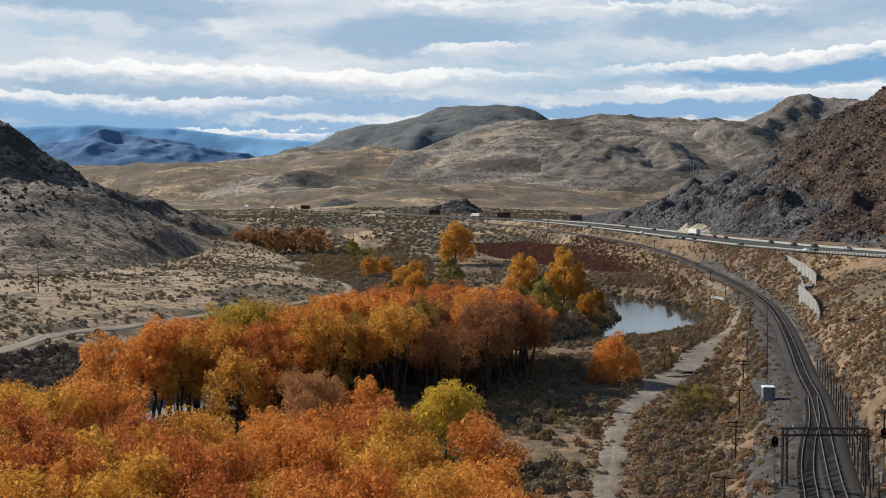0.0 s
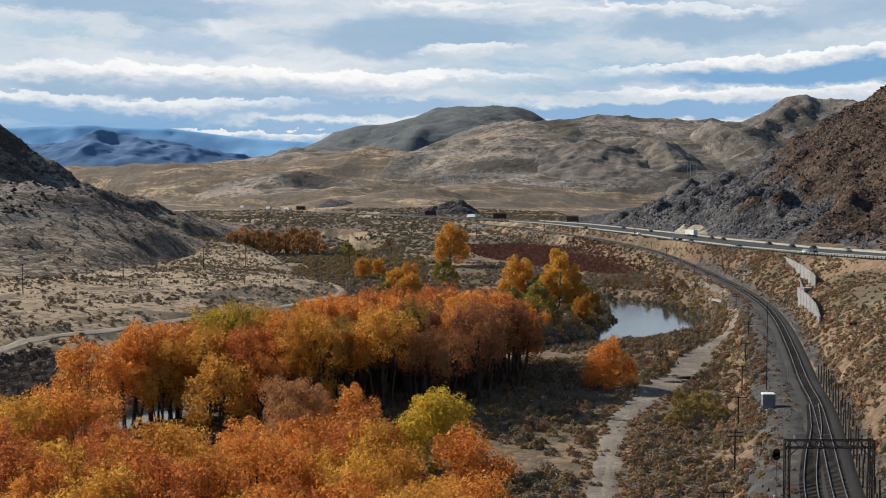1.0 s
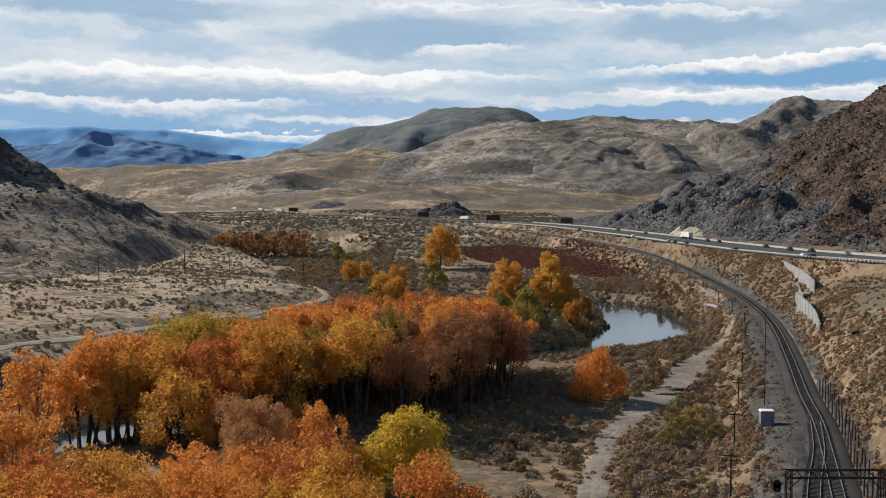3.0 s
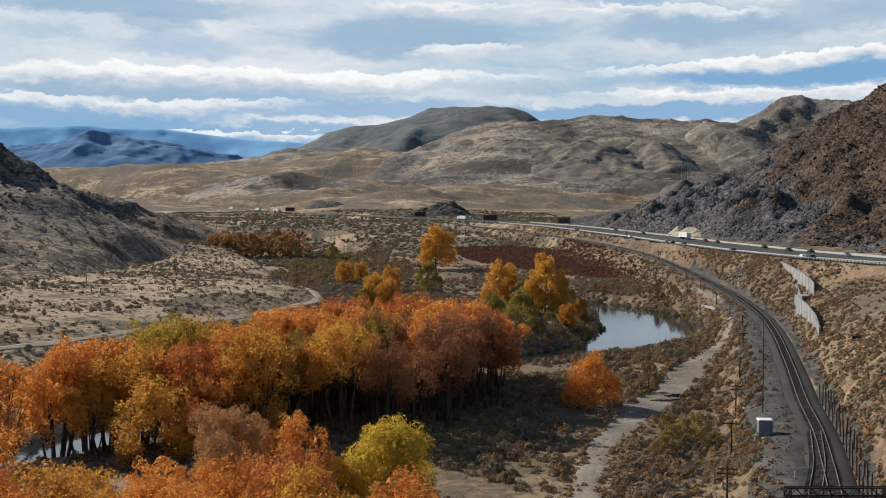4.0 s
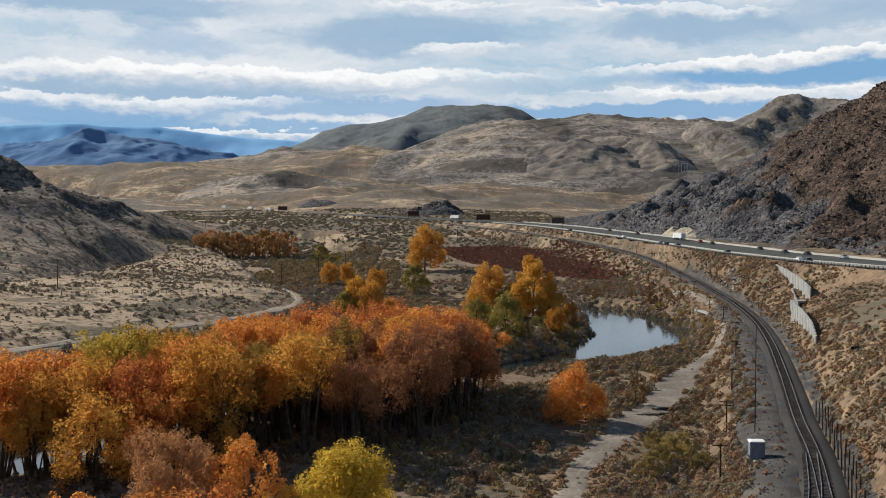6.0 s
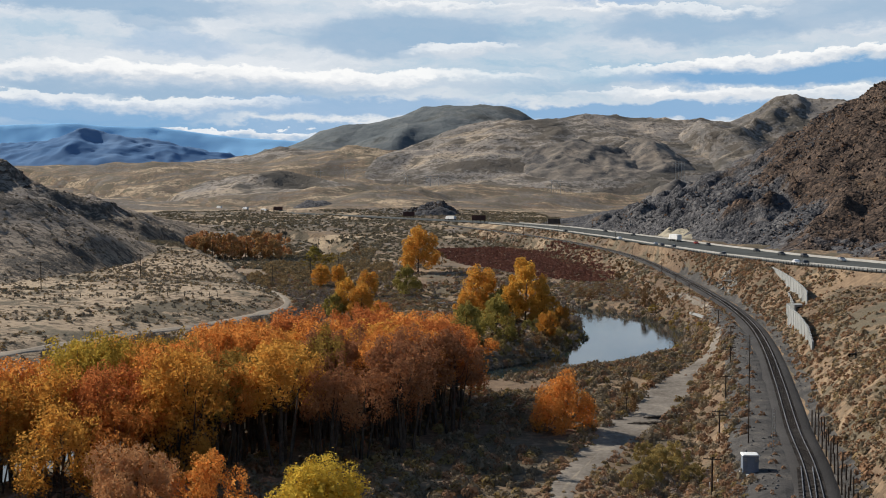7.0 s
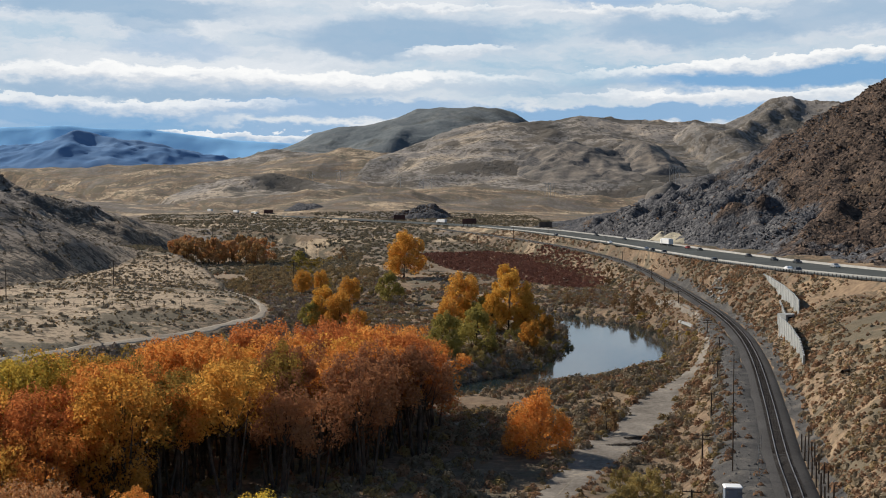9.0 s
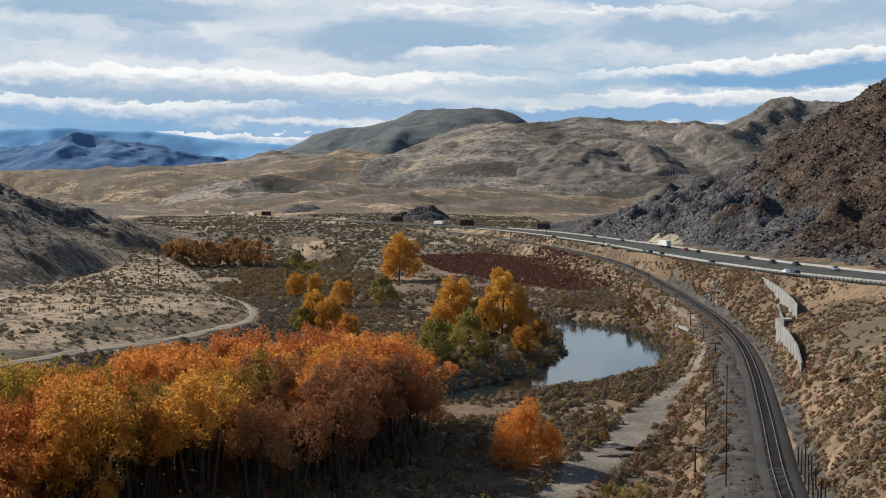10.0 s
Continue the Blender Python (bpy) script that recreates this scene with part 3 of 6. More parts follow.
HILL_GRIDS = []
near_hill("hill_5", [(-900, 260), (-314, 86), (-275, 56), (-245, 42), (-222, 35), (-185, 19), (-150, 4)], 820, 260, 320, 0.9, 3.2, 60, 101, M_lefthill, "grey-brown sagebrush hillside with rock outcrops", crag=7.0)
near_hill("hill_6", [(-520, 70), (-300, 48), (-235, 41), (-201, 43), (-171, 34), (-146, 23), (-112, 5)], 600, 190, 130, 1.0, 2, 45, 111, M_lefthill, "dark sage-covered knoll above the terrace", crag=2.0)
near_hill("hill_7", [(90, 8), (150, 18), (190, 28), (231, 44), (287, 82), (346, 119), (450, 172), (800, 280)], 900, 470, 400, 0.6, 9, 50, 121, M_rockhill, "steep rust-brown slope of broken rock above the highway", True)
near_hill("hill_8", [(-36, 8), (-20, 17), (-2, 22), (14, 27), (27, 29), (42, 24), (64, 10)], 1416, 40, 40, 0.7, 6, 20, 131, M_rockhill, "low dark rock outcrop beside the highway")
near_hill("hill_12", [(-176, 18), (-156, 28), (-138, 31), (-120, 28), (-102, 18)], 1600, 36, 40, 0.7, 5, 26, 171, M_rockhill, "small dark rock outcrop on the plain")

# ---- water ----
M_water = material("calm_river_water", lambda n: surface(n, (0.012, 0.022, 0.024), 0.06, noise_at(n, where(n), 0.8, 3, 0.5), 0.02, spec=0.5))


def ribbon(points, widths, z, step=5.0, lift=0.0, shift=0.0, sunk=0.0):
    """A bmesh strip along a line; widths and z are numbers or functions of the place. sunk: how deep its edges dip into the ground."""
    bm = bmesh.new()
    p = polyline(points, step)
    rows = []
    for i, v in enumerate(p):
        d = (p[min(i + 1, len(p) - 1)] - p[max(i - 1, 0)]).normalized()
        s = Vector((d.y, -d.x, 0))
        w = widths(v) if callable(widths) else widths
        row = []
        for k in (-0.5, -0.36, -0.18, 0, 0.18, 0.36, 0.5):
            q = v + s * (w * k + shift)
            row.append(bm.verts.new((q.x, q.y, (z(q) if callable(z) else z) + lift - (sunk if abs(k) == 0.5 else 0))))
        rows.append(row)
    for a, b in zip(rows[:-1], rows[1:]):
        for k in range(6):
            bm.faces.new((a[k], a[k + 1], b[k + 1], b[k]))
    for f in bm.faces:
        f.smooth = True
    return bm


def obj(name, bm, mat, parent=None):
    me = bpy.data.meshes.new(name)
    bm.normal_update()
    bm.to_mesh(me)
    bm.free()
    if mat:
        me.materials.append(mat)
    ob = new(name, me)
    ob.parent = parent
    return ob


def part(name, bm, mat, parent, label=""):
    return tagged(obj(name, bm, mat, parent), label)


def thing(name, x, y, z, turn, label, category, group=""):
    e = new(name)
    e.matrix_world = pose(x, y, z, 0, 0, turn)
    return tagged(e, label, category, group)


river = obj("water", ribbon([q for q in RIVER if q[1] < 660], lambda v: knots(RIVER_W, v.y) + 10, -9.3), M_water)
tagged(river, "calm grey-blue river reflecting the sky", "river", kind="structure")
pool = obj("water", ribbon([q for q in RIVER if 800 < q[1] < 1010], lambda v: float(knots([(840, 10), (858, 20), (900, 28), (940, 28), (1000, 20)], v.y)), -5.2), M_water)
tagged(pool, "small bright upstream pool of the river", "river", kind="structure")


# ---- roads, rails ----
def drape(q):
    return z_at(q.x, q.y)


M_dirt = earth("pale_gravel_track", [(0.36, (0.1, 0.083, 0.066)), (0.46, (0.155, 0.134, 0.111)), (0.54, (0.2, 0.175, 0.146)), (0.64, (0.31, 0.26, 0.2))], 0.13, 1.1, 0.06)
M_track = earth("tan_dirt_track", [(0.38, (0.23, 0.19, 0.145)), (0.5, (0.33, 0.275, 0.21)), (0.62, (0.42, 0.355, 0.275))], 0.1, 1.2, 0.05)
M_loose = earth("loose_tan_gravel", [(0.38, (0.14, 0.118, 0.092)), (0.5, (0.2, 0.17, 0.134)), (0.62, (0.29, 0.245, 0.188))], 0.2, 1.6, 0.05)
M_ballast = earth("grey_ballast", [(0.38, (0.036, 0.034, 0.033)), (0.5, (0.05, 0.047, 0.045)), (0.62, (0.068, 0.064, 0.062))], 0.05, 3.0, 0.08)
M_asphalt = earth("grey_asphalt", [(0.38, (0.045, 0.048, 0.045)), (0.5, (0.06, 0.064, 0.06)), (0.62, (0.078, 0.082, 0.077))], 0.05, 2.0, 0.01)
M_concrete = earth("pale_concrete", [(0.38, (0.38, 0.37, 0.34)), (0.5, (0.5, 0.49, 0.46)), (0.62, (0.58, 0.57, 0.54))], 0.3, 3.0, 0.01)
M_steel = material("worn_rail_steel", lambda n: surface(n, ramp(n, noise_at(n, where(n), 1.0), [(0.4, (0.12, 0.1, 0.09)), (0.6, (0.35, 0.33, 0.32))]), 0.35, metal=0.8))
M_tie = earth("dark_creosoted_wood", [(0.38, (0.03, 0.025, 0.022)), (0.5, (0.05, 0.042, 0.036)), (0.62, (0.078, 0.066, 0.057))], 0.5, 4.0, 0.02)

def road_width(v):
    return float(knots([(100, 5), (215, 5), (245, 9), (262, 15), (292, 13), (318, 7), (350, 4.5), (400, 3.4), (500, 3)], v.y)) + 0.5 * math.sin(v.y * 0.35) + 0.15 * math.sin(v.y * 1.3)


tagged(obj("road", ribbon(SERVICE_ROAD, road_width, drape, 1.5, 0.1, 0, 0.3), M_dirt), "pale gravel service road curving past the grove", "road", kind="structure")
tagged(obj("road_crown", ribbon([q for q in SERVICE_ROAD if q[1] < 245], lambda v: (1.0 + 0.35 * math.sin(v.y * 0.41) + 0.2 * math.sin(v.y * 1.7)) * float(knots([(200, 1.0), (240, 0.1)], v.y)), drape, 1.2, 0.115, 0.2, 0.02), M_loose), "tan strip of loose gravel between the wheel tracks", "road", kind="structure")
tagged(obj("road", ribbon(LEFT_ROAD, lambda v: 3.2 + 0.6 * math.sin(v.y * 0.3) + 0.4 * math.sin(v.x * 0.9), drape, 2.0, 0.12, 0, 0.35), M_track), "narrow pale dirt track on the terrace", "road", kind="structure")


def highway_z(q):
    return float(knots(HIGHWAY_Z, q.y))


tagged(obj("road", ribbon([q for q in HIGHWAY if q[1] > 100], 35.5, highway_z, 8.0, 0.15, -1.5), M_asphalt), "wide grey asphalt highway on an embankment", "road", kind="structure")

bm = ribbon([q for q in RAIL if q[1] < 1090], 6.4, lambda q: float(knots(RAIL_Z, q.y)), 3.0, 0.225, 0, 0.55)
tagged(obj("ballast", bm, M_ballast), "dark grey stone ballast bed of the railway", "ballast", kind="structure")


# ---- trees ----
def leaf_material(name, stops, glow=0.35):
    def build(n):
        r1 = n("ShaderNodeNewGeometry").outputs["Random Per Island"]
        r2 = n("ShaderNodeObjectInfo").outputs["Random"]
        big = noise_at(n, where(n), 0.3, 4, 0.6, 0.4)
        f = math_node(n, "ADD", math_node(n, "MULTIPLY", r1, 0.12), math_node(n, "ADD", math_node(n, "MULTIPLY", r2, 0.24), math_node(n, "MULTIPLY", big, 0.64)))
        c = ramp(n, f, stops)
        d = n("ShaderNodeBsdfDiffuse", ins={"Color": c, "Roughness": 0.5})
        t = n("ShaderNodeBsdfTranslucent", ins={"Color": c})
        m = n("ShaderNodeMixShader", ins={0: glow, 1: d.outputs[0], 2: t.outputs[0]})
        n("ShaderNodeOutputMaterial", ins={0: m.outputs[0]})
    return material(name, build)


L_orange = leaf_material("orange_autumn_leaves", [(0.15, (0.36, 0.135, 0.04)), (0.38, (0.6, 0.245, 0.065)), (0.6, (0.71, 0.33, 0.085)), (0.85, (0.77, 0.43, 0.12))], 0.46)
L_rust = leaf_material("rust_red_leaves", [(0.15, (0.28, 0.095, 0.038)), (0.38, (0.47, 0.165, 0.056)), (0.6, (0.58, 0.225, 0.072)), (0.85, (0.67, 0.32, 0.1))], 0.46)
L_yellow = leaf_material("golden_yellow_leaves", [(0.15, (0.42, 0.22, 0.045)), (0.38, (0.62, 0.35, 0.07)), (0.6, (0.72, 0.43, 0.09)), (0.85, (0.77, 0.5, 0.12))], 0.46)
L_amber = leaf_material("amber_leaves", [(0.15, (0.36, 0.17, 0.04)), (0.38, (0.56, 0.28, 0.06)), (0.6, (0.66, 0.36, 0.08)), (0.85, (0.7, 0.44, 0.1))], 0.46)
L_russet = leaf_material("dull_russet_leaves", [(0.15, (0.21, 0.1, 0.06)), (0.38, (0.33, 0.155, 0.08)), (0.6, (0.42, 0.2, 0.095)), (0.85, (0.5, 0.265, 0.12))], 0.28)
L_green = leaf_material("yellow_green_leaves", [(0.15, (0.34, 0.25, 0.045)), (0.38, (0.54, 0.39, 0.062)), (0.6, (0.67, 0.48, 0.078)), (0.85, (0.73, 0.53, 0.095))], 0.42)
L_lime = leaf_material("fading_green_leaves", [(0.15, (0.24, 0.18, 0.04)), (0.38, (0.4, 0.29, 0.058)), (0.6, (0.52, 0.37, 0.07)), (0.85, (0.62, 0.4, 0.085))], 0.4)
L_olive = leaf_material("olive_brown_leaves", [(0.15, (0.2, 0.15, 0.06)), (0.38, (0.31, 0.236, 0.09)), (0.6, (0.41, 0.31, 0.118)), (0.85, (0.51, 0.375, 0.15))], 0.25)
L_dark = leaf_material("dark_green_leaves", [(0.15, (0.115, 0.105, 0.042)), (0.38, (0.185, 0.165, 0.06)), (0.6, (0.265, 0.225, 0.075)), (0.85, (0.36, 0.285, 0.095))])
L_mixed = leaf_material("orange_and_green_leaves", [(0.15, (0.17, 0.115, 0.035)), (0.38, (0.32, 0.21, 0.055)), (0.6, (0.42, 0.28, 0.07)), (0.85, (0.52, 0.29, 0.085))])
L_brown = leaf_material("brown_dry_leaves", [(0.15, (0.12, 0.07, 0.038)), (0.5, (0.23, 0.14, 0.07)), (0.85, (0.32, 0.2, 0.1))])
L_dull = leaf_material("dull_golden_brown_leaves", [(0.15, (0.3, 0.175, 0.08)), (0.38, (0.43, 0.255, 0.112)), (0.6, (0.52, 0.32, 0.14)), (0.85, (0.58, 0.38, 0.175))], 0.3)
L_pink = leaf_material("faded_pinkish_leaves", [(0.15, (0.36, 0.18, 0.085)), (0.38, (0.52, 0.28, 0.13)), (0.6, (0.6, 0.35, 0.165)), (0.85, (0.66, 0.42, 0.21))])
M_bark = earth("grey_brown_bark", [(0.38, (0.035, 0.027, 0.02)), (0.5, (0.075, 0.06, 0.047)), (0.62, (0.13, 0.11, 0.09))], 0.6, 5.0, 0.03)


def leaf_mesh(name, C, N, S, mat, rng):
    """Small leaf sprays, a blade each: centres C, normals N, sizes S."""
    k = len(C)
    U = np.cross(N, rng.normal(size=(k, 3)))
    U /= np.linalg.norm(U, axis=1, keepdims=True) + 1e-9
    V = np.cross(N, U)
    s = S[:, None]
    w = rng.uniform(0.45, 0.75, (k, 1))
    co = np.stack([C - U * s * w - V * s * 0.4, C + U * s * w - V * s * 0.4, C + V * s * 0.9], 1).reshape(-1, 3)
    me = bpy.data.meshes.new(name)
    me.vertices.add(len(co))
    me.vertices.foreach_set("co", co.ravel())
    me.loops.add(3 * k)
    me.loops.foreach_set("vertex_index", np.arange(3 * k, dtype=np.int32))
    me.polygons.add(k)
    me.polygons.foreach_set("loop_start", np.arange(0, 3 * k, 3, dtype=np.int32))
    me.update()
    me.materials.append(mat)
    return me


def limb(bm, a, b, ra, rb, sides=6):
    """A tapered round limb from a to b."""
    d = (b - a).normalized()
    u = d.orthogonal().normalized()
    v = d.cross(u)
    rings = []
    for p, r in ((a, ra), (b, rb)):
        rings.append([bm.verts.new(p + (u * math.cos(i * math.tau / sides) + v * math.sin(i * math.tau / sides)) * r) for i in range(sides)])
    for i in range(sides):
        bm.faces.new((rings[0][i], rings[0][(i + 1) % sides], rings[1][(i + 1) % sides], rings[1][i]))
    bm.faces.new(rings[1])


def tree_model(seed, tall, wide, leaves, leaf, bare=0.28, lobes=22, stems=0):
    """Trunk bmesh and crown leaf arrays of one tree of unit kind: tall and wide in metres."""
    rng = np.random.default_rng(seed)
    rnd = random.Random(seed)
    # main masses of the crown, each with smaller lobes on its outer and upper side
    masses = max(5, lobes // 6)
    blobs, sub = [], []
    for i in range(masses):
        h = bare + (1 - bare) * (0.1 + 0.76 * (i + 0.5) / masses)
        prof = math.sin(math.pi * min(1, max(0.06, (h - bare) / (1 - bare) * 0.8 + 0.2))) ** 0.6
        a = i * 2.4 + rnd.uniform(-0.5, 0.5)
        size = wide * rnd.uniform(0.15, 0.23)
        r = max(0.0, wide * 0.5 * prof - size * 0.6) * rnd.uniform(0.55, 1.0)
        blobs.append((r * math.cos(a), r * math.sin(a), h * tall, size))
    blobs.append((0, 0, tall * 0.86, wide * 0.17))
    for x, y, z, size in blobs:
        for k in range(8):
            d = Vector((rnd.gauss(0, 1) + x / wide * 2.0, rnd.gauss(0, 1) + y / wide * 2.0, rnd.gauss(0.25, 0.8))).normalized()
            sub.append((x + d.x * size * 0.8, y + d.y * size * 0.8, z + d.z * size * 0.95, size * rnd.uniform(0.3, 0.52)))
    B, Q = np.array(blobs), np.array(sub)
    pick = rng.choice(len(Q), leaves, p=Q[:, 3] ** 2 / (Q[:, 3] ** 2).sum())
    D = rng.normal(size=(leaves, 3))
    D[:, 2] = D[:, 2] + 0.25
    D /= np.linalg.norm(D, axis=1, keepdims=True)
    R = Q[pick, 3] * rng.uniform(0.55, 1.0, leaves) ** 0.6 * (1 + 0.55 * (rng.random(leaves) > 0.88) * rng.random(leaves))
    C = Q[pick, :3] + D * R[:, None] * np.array([1, 1, 1.2])
    N = D + rng.normal(size=(leaves, 3)) * 0.42
    S = leaf * rng.uniform(0.6, 1.4, leaves)
    # deeper in every mass the sprays are larger and closer
    inner = leaves // 11
    pick = rng.choice(len(B), inner, p=B[:, 3] ** 2 / (B[:, 3] ** 2).sum())
    D2 = rng.normal(size=(inner, 3))
    D2 /= np.linalg.norm(D2, axis=1, keepdims=True)
    C = np.concatenate([C, B[pick, :3] + D2 * (B[pick, 3] * rng.uniform(0.5, 0.86, inner))[:, None]])
    N = np.concatenate([N, D2 + rng.normal(size=(inner, 3)) * 0.3])
    S = np.concatenate([S, wide * 0.036 * rng.uniform(0.7, 1.3, inner)])
    N /= np.linalg.norm(N, axis=1, keepdims=True)
    bm = bmesh.new()
    base_r = 0.022 * tall
    fork = Vector((rnd.uniform(-0.3, 0.3), rnd.uniform(-0.3, 0.3), tall * bare * 0.9))
    limb(bm, Vector((0, 0, -0.8)), Vector((0, 0, 0.4)), base_r * 1.5, base_r)
    limb(bm, Vector((0, 0, 0.4)), fork, base_r, base_r * 0.75)
    limb(bm, fork, Vector((fork.x * 2, fork.y * 2, tall * 0.8)), base_r * 0.7, base_r * 0.12, 5)
    for k in range(stems):
        a = k * 2.3 + seed
        foot, head = Vector((math.cos(a) * 1.1, math.sin(a) * 1.1, -0.8)), Vector((math.cos(a) * wide * 0.24, math.sin(a) * wide * 0.24, tall * 0.66))
        limb(bm, foot, foot.lerp(head, 0.5) + Vector((0.25 * math.sin(seed), 0.2, 0)), base_r * 0.62, base_r * 0.42, 5)
        limb(bm, foot.lerp(head, 0.5) + Vector((0.25 * math.sin(seed), 0.2, 0)), head, base_r * 0.42, base_r * 0.12, 5)
    for x, y, z, s in blobs:
        start = fork.lerp(Vector((fork.x * 2, fork.y * 2, tall * 0.8)), max(0, (z / tall - bare) * 0.6))
        mid = start.lerp(Vector((x, y, z)), 0.5) + Vector((0, 0, -0.04 * tall))
        limb(bm, start, mid, base_r * 0.34, base_r * 0.2, 3)
        limb(bm, mid, Vector((x, y, z + s * 0.6)), base_r * 0.2, base_r * 0.05, 3)
    return bm, C, N, S, rng


MODELS = {}


def make_tree(kind, seed, tall, wide, leaves, leaf, mat, **kw):
    """Meshes of a tree model, shared by all trees of that kind."""
    bm, C, N, S, rng = tree_model(seed, tall, wide, leaves, leaf, **kw)
    me = bpy.data.meshes.new("trunk")
    bm.to_mesh(me)
    bm.free()
    me.materials.append(M_bark)
    MODELS.setdefault(kind, []).append((me, leaf_mesh("crown", C, N, S, mat, rng)))


def plant(kind, index, x, y, turn, size, name, label, category="tree", group="", sink=0.1):
    trunk, crown = MODELS[kind][index % len(MODELS[kind])]
    e = new(name)
    e.matrix_world = Matrix.LocRotScale((x, y, z_at(x, y) - sink), Euler((radians(3 * math.sin(x * 3)), radians(3 * math.sin(y * 3)), radians(turn))), (size * (1 + 0.13 * math.sin(x * 5 + y)), size * (1 + 0.13 * math.sin(y * 7)), size))
    tagged(e, label, category, group)
    for pname, me in (("trunk", trunk), ("crown", crown)):
        o = new(pname, me)
        o.parent = e
    return e


L_grassy = leaf_material("olive_green_leaves", [(0.15, (0.19, 0.158, 0.05)), (0.38, (0.3, 0.25, 0.075)), (0.6, (0.41, 0.335, 0.095)), (0.85, (0.53, 0.41, 0.115))], 0.4)
for i, mat in enumerate((L_orange, L_amber, L_rust, L_yellow, L_orange)):
    make_tree("near", 10 + i, 15.5, 12.4, 8600, 0.172, mat, bare=0.24, lobes=72)
for i, mat in enumerate((L_orange, L_rust, L_amber, L_mixed, L_russet, L_orange, L_lime)):
    make_tree("grove", 20 + i, 18.5, 14.6, 7000, 0.235, mat, bare=0.33, lobes=72, stems=3)
for i, mat in enumerate((L_orange, L_amber, L_amber, L_lime)):
    make_tree("skirted", 70 + i, 15.5, 13.5, 8000, 0.21, mat, bare=0.06, lobes=78, stems=2)
for i, mat in enumerate((L_orange, L_amber, L_russet, L_mixed)):
    make_tree("stand", 80 + i, 19, 12.5, 6200, 0.23, mat, bare=0.5, lobes=60, stems=3)
make_tree("bare", 27, 17, 11, 2800, 0.2, L_russet, bare=0.3, lobes=66, stems=4)
make_tree("pink", 31, 14, 13.5, 15000, 0.17, L_pink, bare=0.1, lobes=66)
make_tree("green", 32, 11.5, 13.5, 18000, 0.18, L_green, bare=0.0, lobes=110)
make_tree("yellow", 33, 18, 14.5, 12500, 0.3, L_yellow, bare=0.05, lobes=78)
make_tree("yellow", 34, 17, 15, 12500, 0.3, L_amber, bare=0.06, lobes=78)
make_tree("dark", 35, 12, 12.5, 6500, 0.3, L_grassy, bare=0.06, lobes=48)
make_tree("round", 36, 9, 11, 11000, 0.19, L_orange, bare=0.03, lobes=84)
make_tree("sparse", 39, 6, 4.5, 1500, 0.17, L_brown, bare=0.05)
make_tree("bush_dark", 41, 5, 5.5, 1400, 0.2, L_dark, bare=0.03)
make_tree("bush_olive", 42, 4, 5.5, 2600, 0.15, L_olive, bare=0.02)
make_tree("bush_brown", 43, 5, 5, 1400, 0.19, L_brown, bare=0.03)
make_tree("far", 37, 12, 10, 2400, 0.42, L_dull, bare=0.05)
make_tree("far", 38, 12, 10, 2400, 0.42, L_pink, bare=0.05)
make_tree("far", 40, 12, 10, 2400, 0.42, L_dull, bare=0.05)
make_tree("far", 44, 12, 10, 2400, 0.42, L_pink, bare=0.05)


def inside(x, y, poly):
    c = False
    for (x0, y0), (x1, y1) in zip(poly, poly[1:] + poly[:1]):
        if (y0 > y) != (y1 > y) and x < (x1 - x0) * (y - y0) / (y1 - y0) + x0:
            c = not c
    return c


def scatter(poly, gap, seed, jitter=0.35):
    rnd = random.Random(seed)
    xs, ys = [p[0] for p in poly], [p[1] for p in poly]
    out, y, row = [], min(ys), 0
    while y < max(ys):
        x = min(xs) + (gap / 2 if row % 2 else 0)
        while x < max(xs):
            px, py = x + rnd.uniform(-jitter, jitter) * gap, y + rnd.uniform(-jitter, jitter) * gap
            if inside(px, py, poly):
                out.append((px, py))
            x += gap
        y += gap * 0.87
        row += 1
    return out


def off_river(x, y, gap=3.0):
    d, yv = line_field(RIVER, np.array([x]), np.array([y]), 12)
    return abs(d[0]) > knots(RIVER_W, yv[0]) * 0.5 + gap


rnd = random.Random(5)
NEAR = [(-42, 98), (5, 92), (9, 125), (6, 142), (-20, 150), (-34, 142), (-50, 164), (-80, 180), (-76, 160)]
for i, (x, y) in enumerate(scatter(NEAR, 7.8, 3)):
    if off_river(x, y):
        plant("near", rnd.randrange(5), x, y, rnd.uniform(0, 360), rnd.uniform(0.76, 1.06), "cottonwood_tree", "orange autumn cottonwood with a dense rounded crown", group="cottonwood trees of the riverside")
GROVE = [(-68, 204), (-40, 209), (-20, 217), (2, 226), (12, 238), (18, 254), (22, 278), (12, 300), (-5, 300), (-25, 286), (-42, 252), (-56, 226), (-70, 212)]
def grove_tone(x, y):
    """Which of the grove's models stands where: the stand turns from amber in the west over olive-gold to orange and bare russet in the east."""
    if math.hypot(x + 41, y - 232) < 6:
        return 6
    if y > 278:
        return rnd.choice((1, 5, 1, 0))
    if x > 11:
        return rnd.choice((1, 0, 1, 5))
    if -36 < x < -7 and y > 238:
        return rnd.choice((3, 0, 2, 3, 5))
    if x >= -7 and y < 262:
        return rnd.choice((1, 4, 0))
    return rnd.choice((0, 2, 2, 5, 1)) if x < -28 else rnd.choice((0, 3, 2, 1, 5))


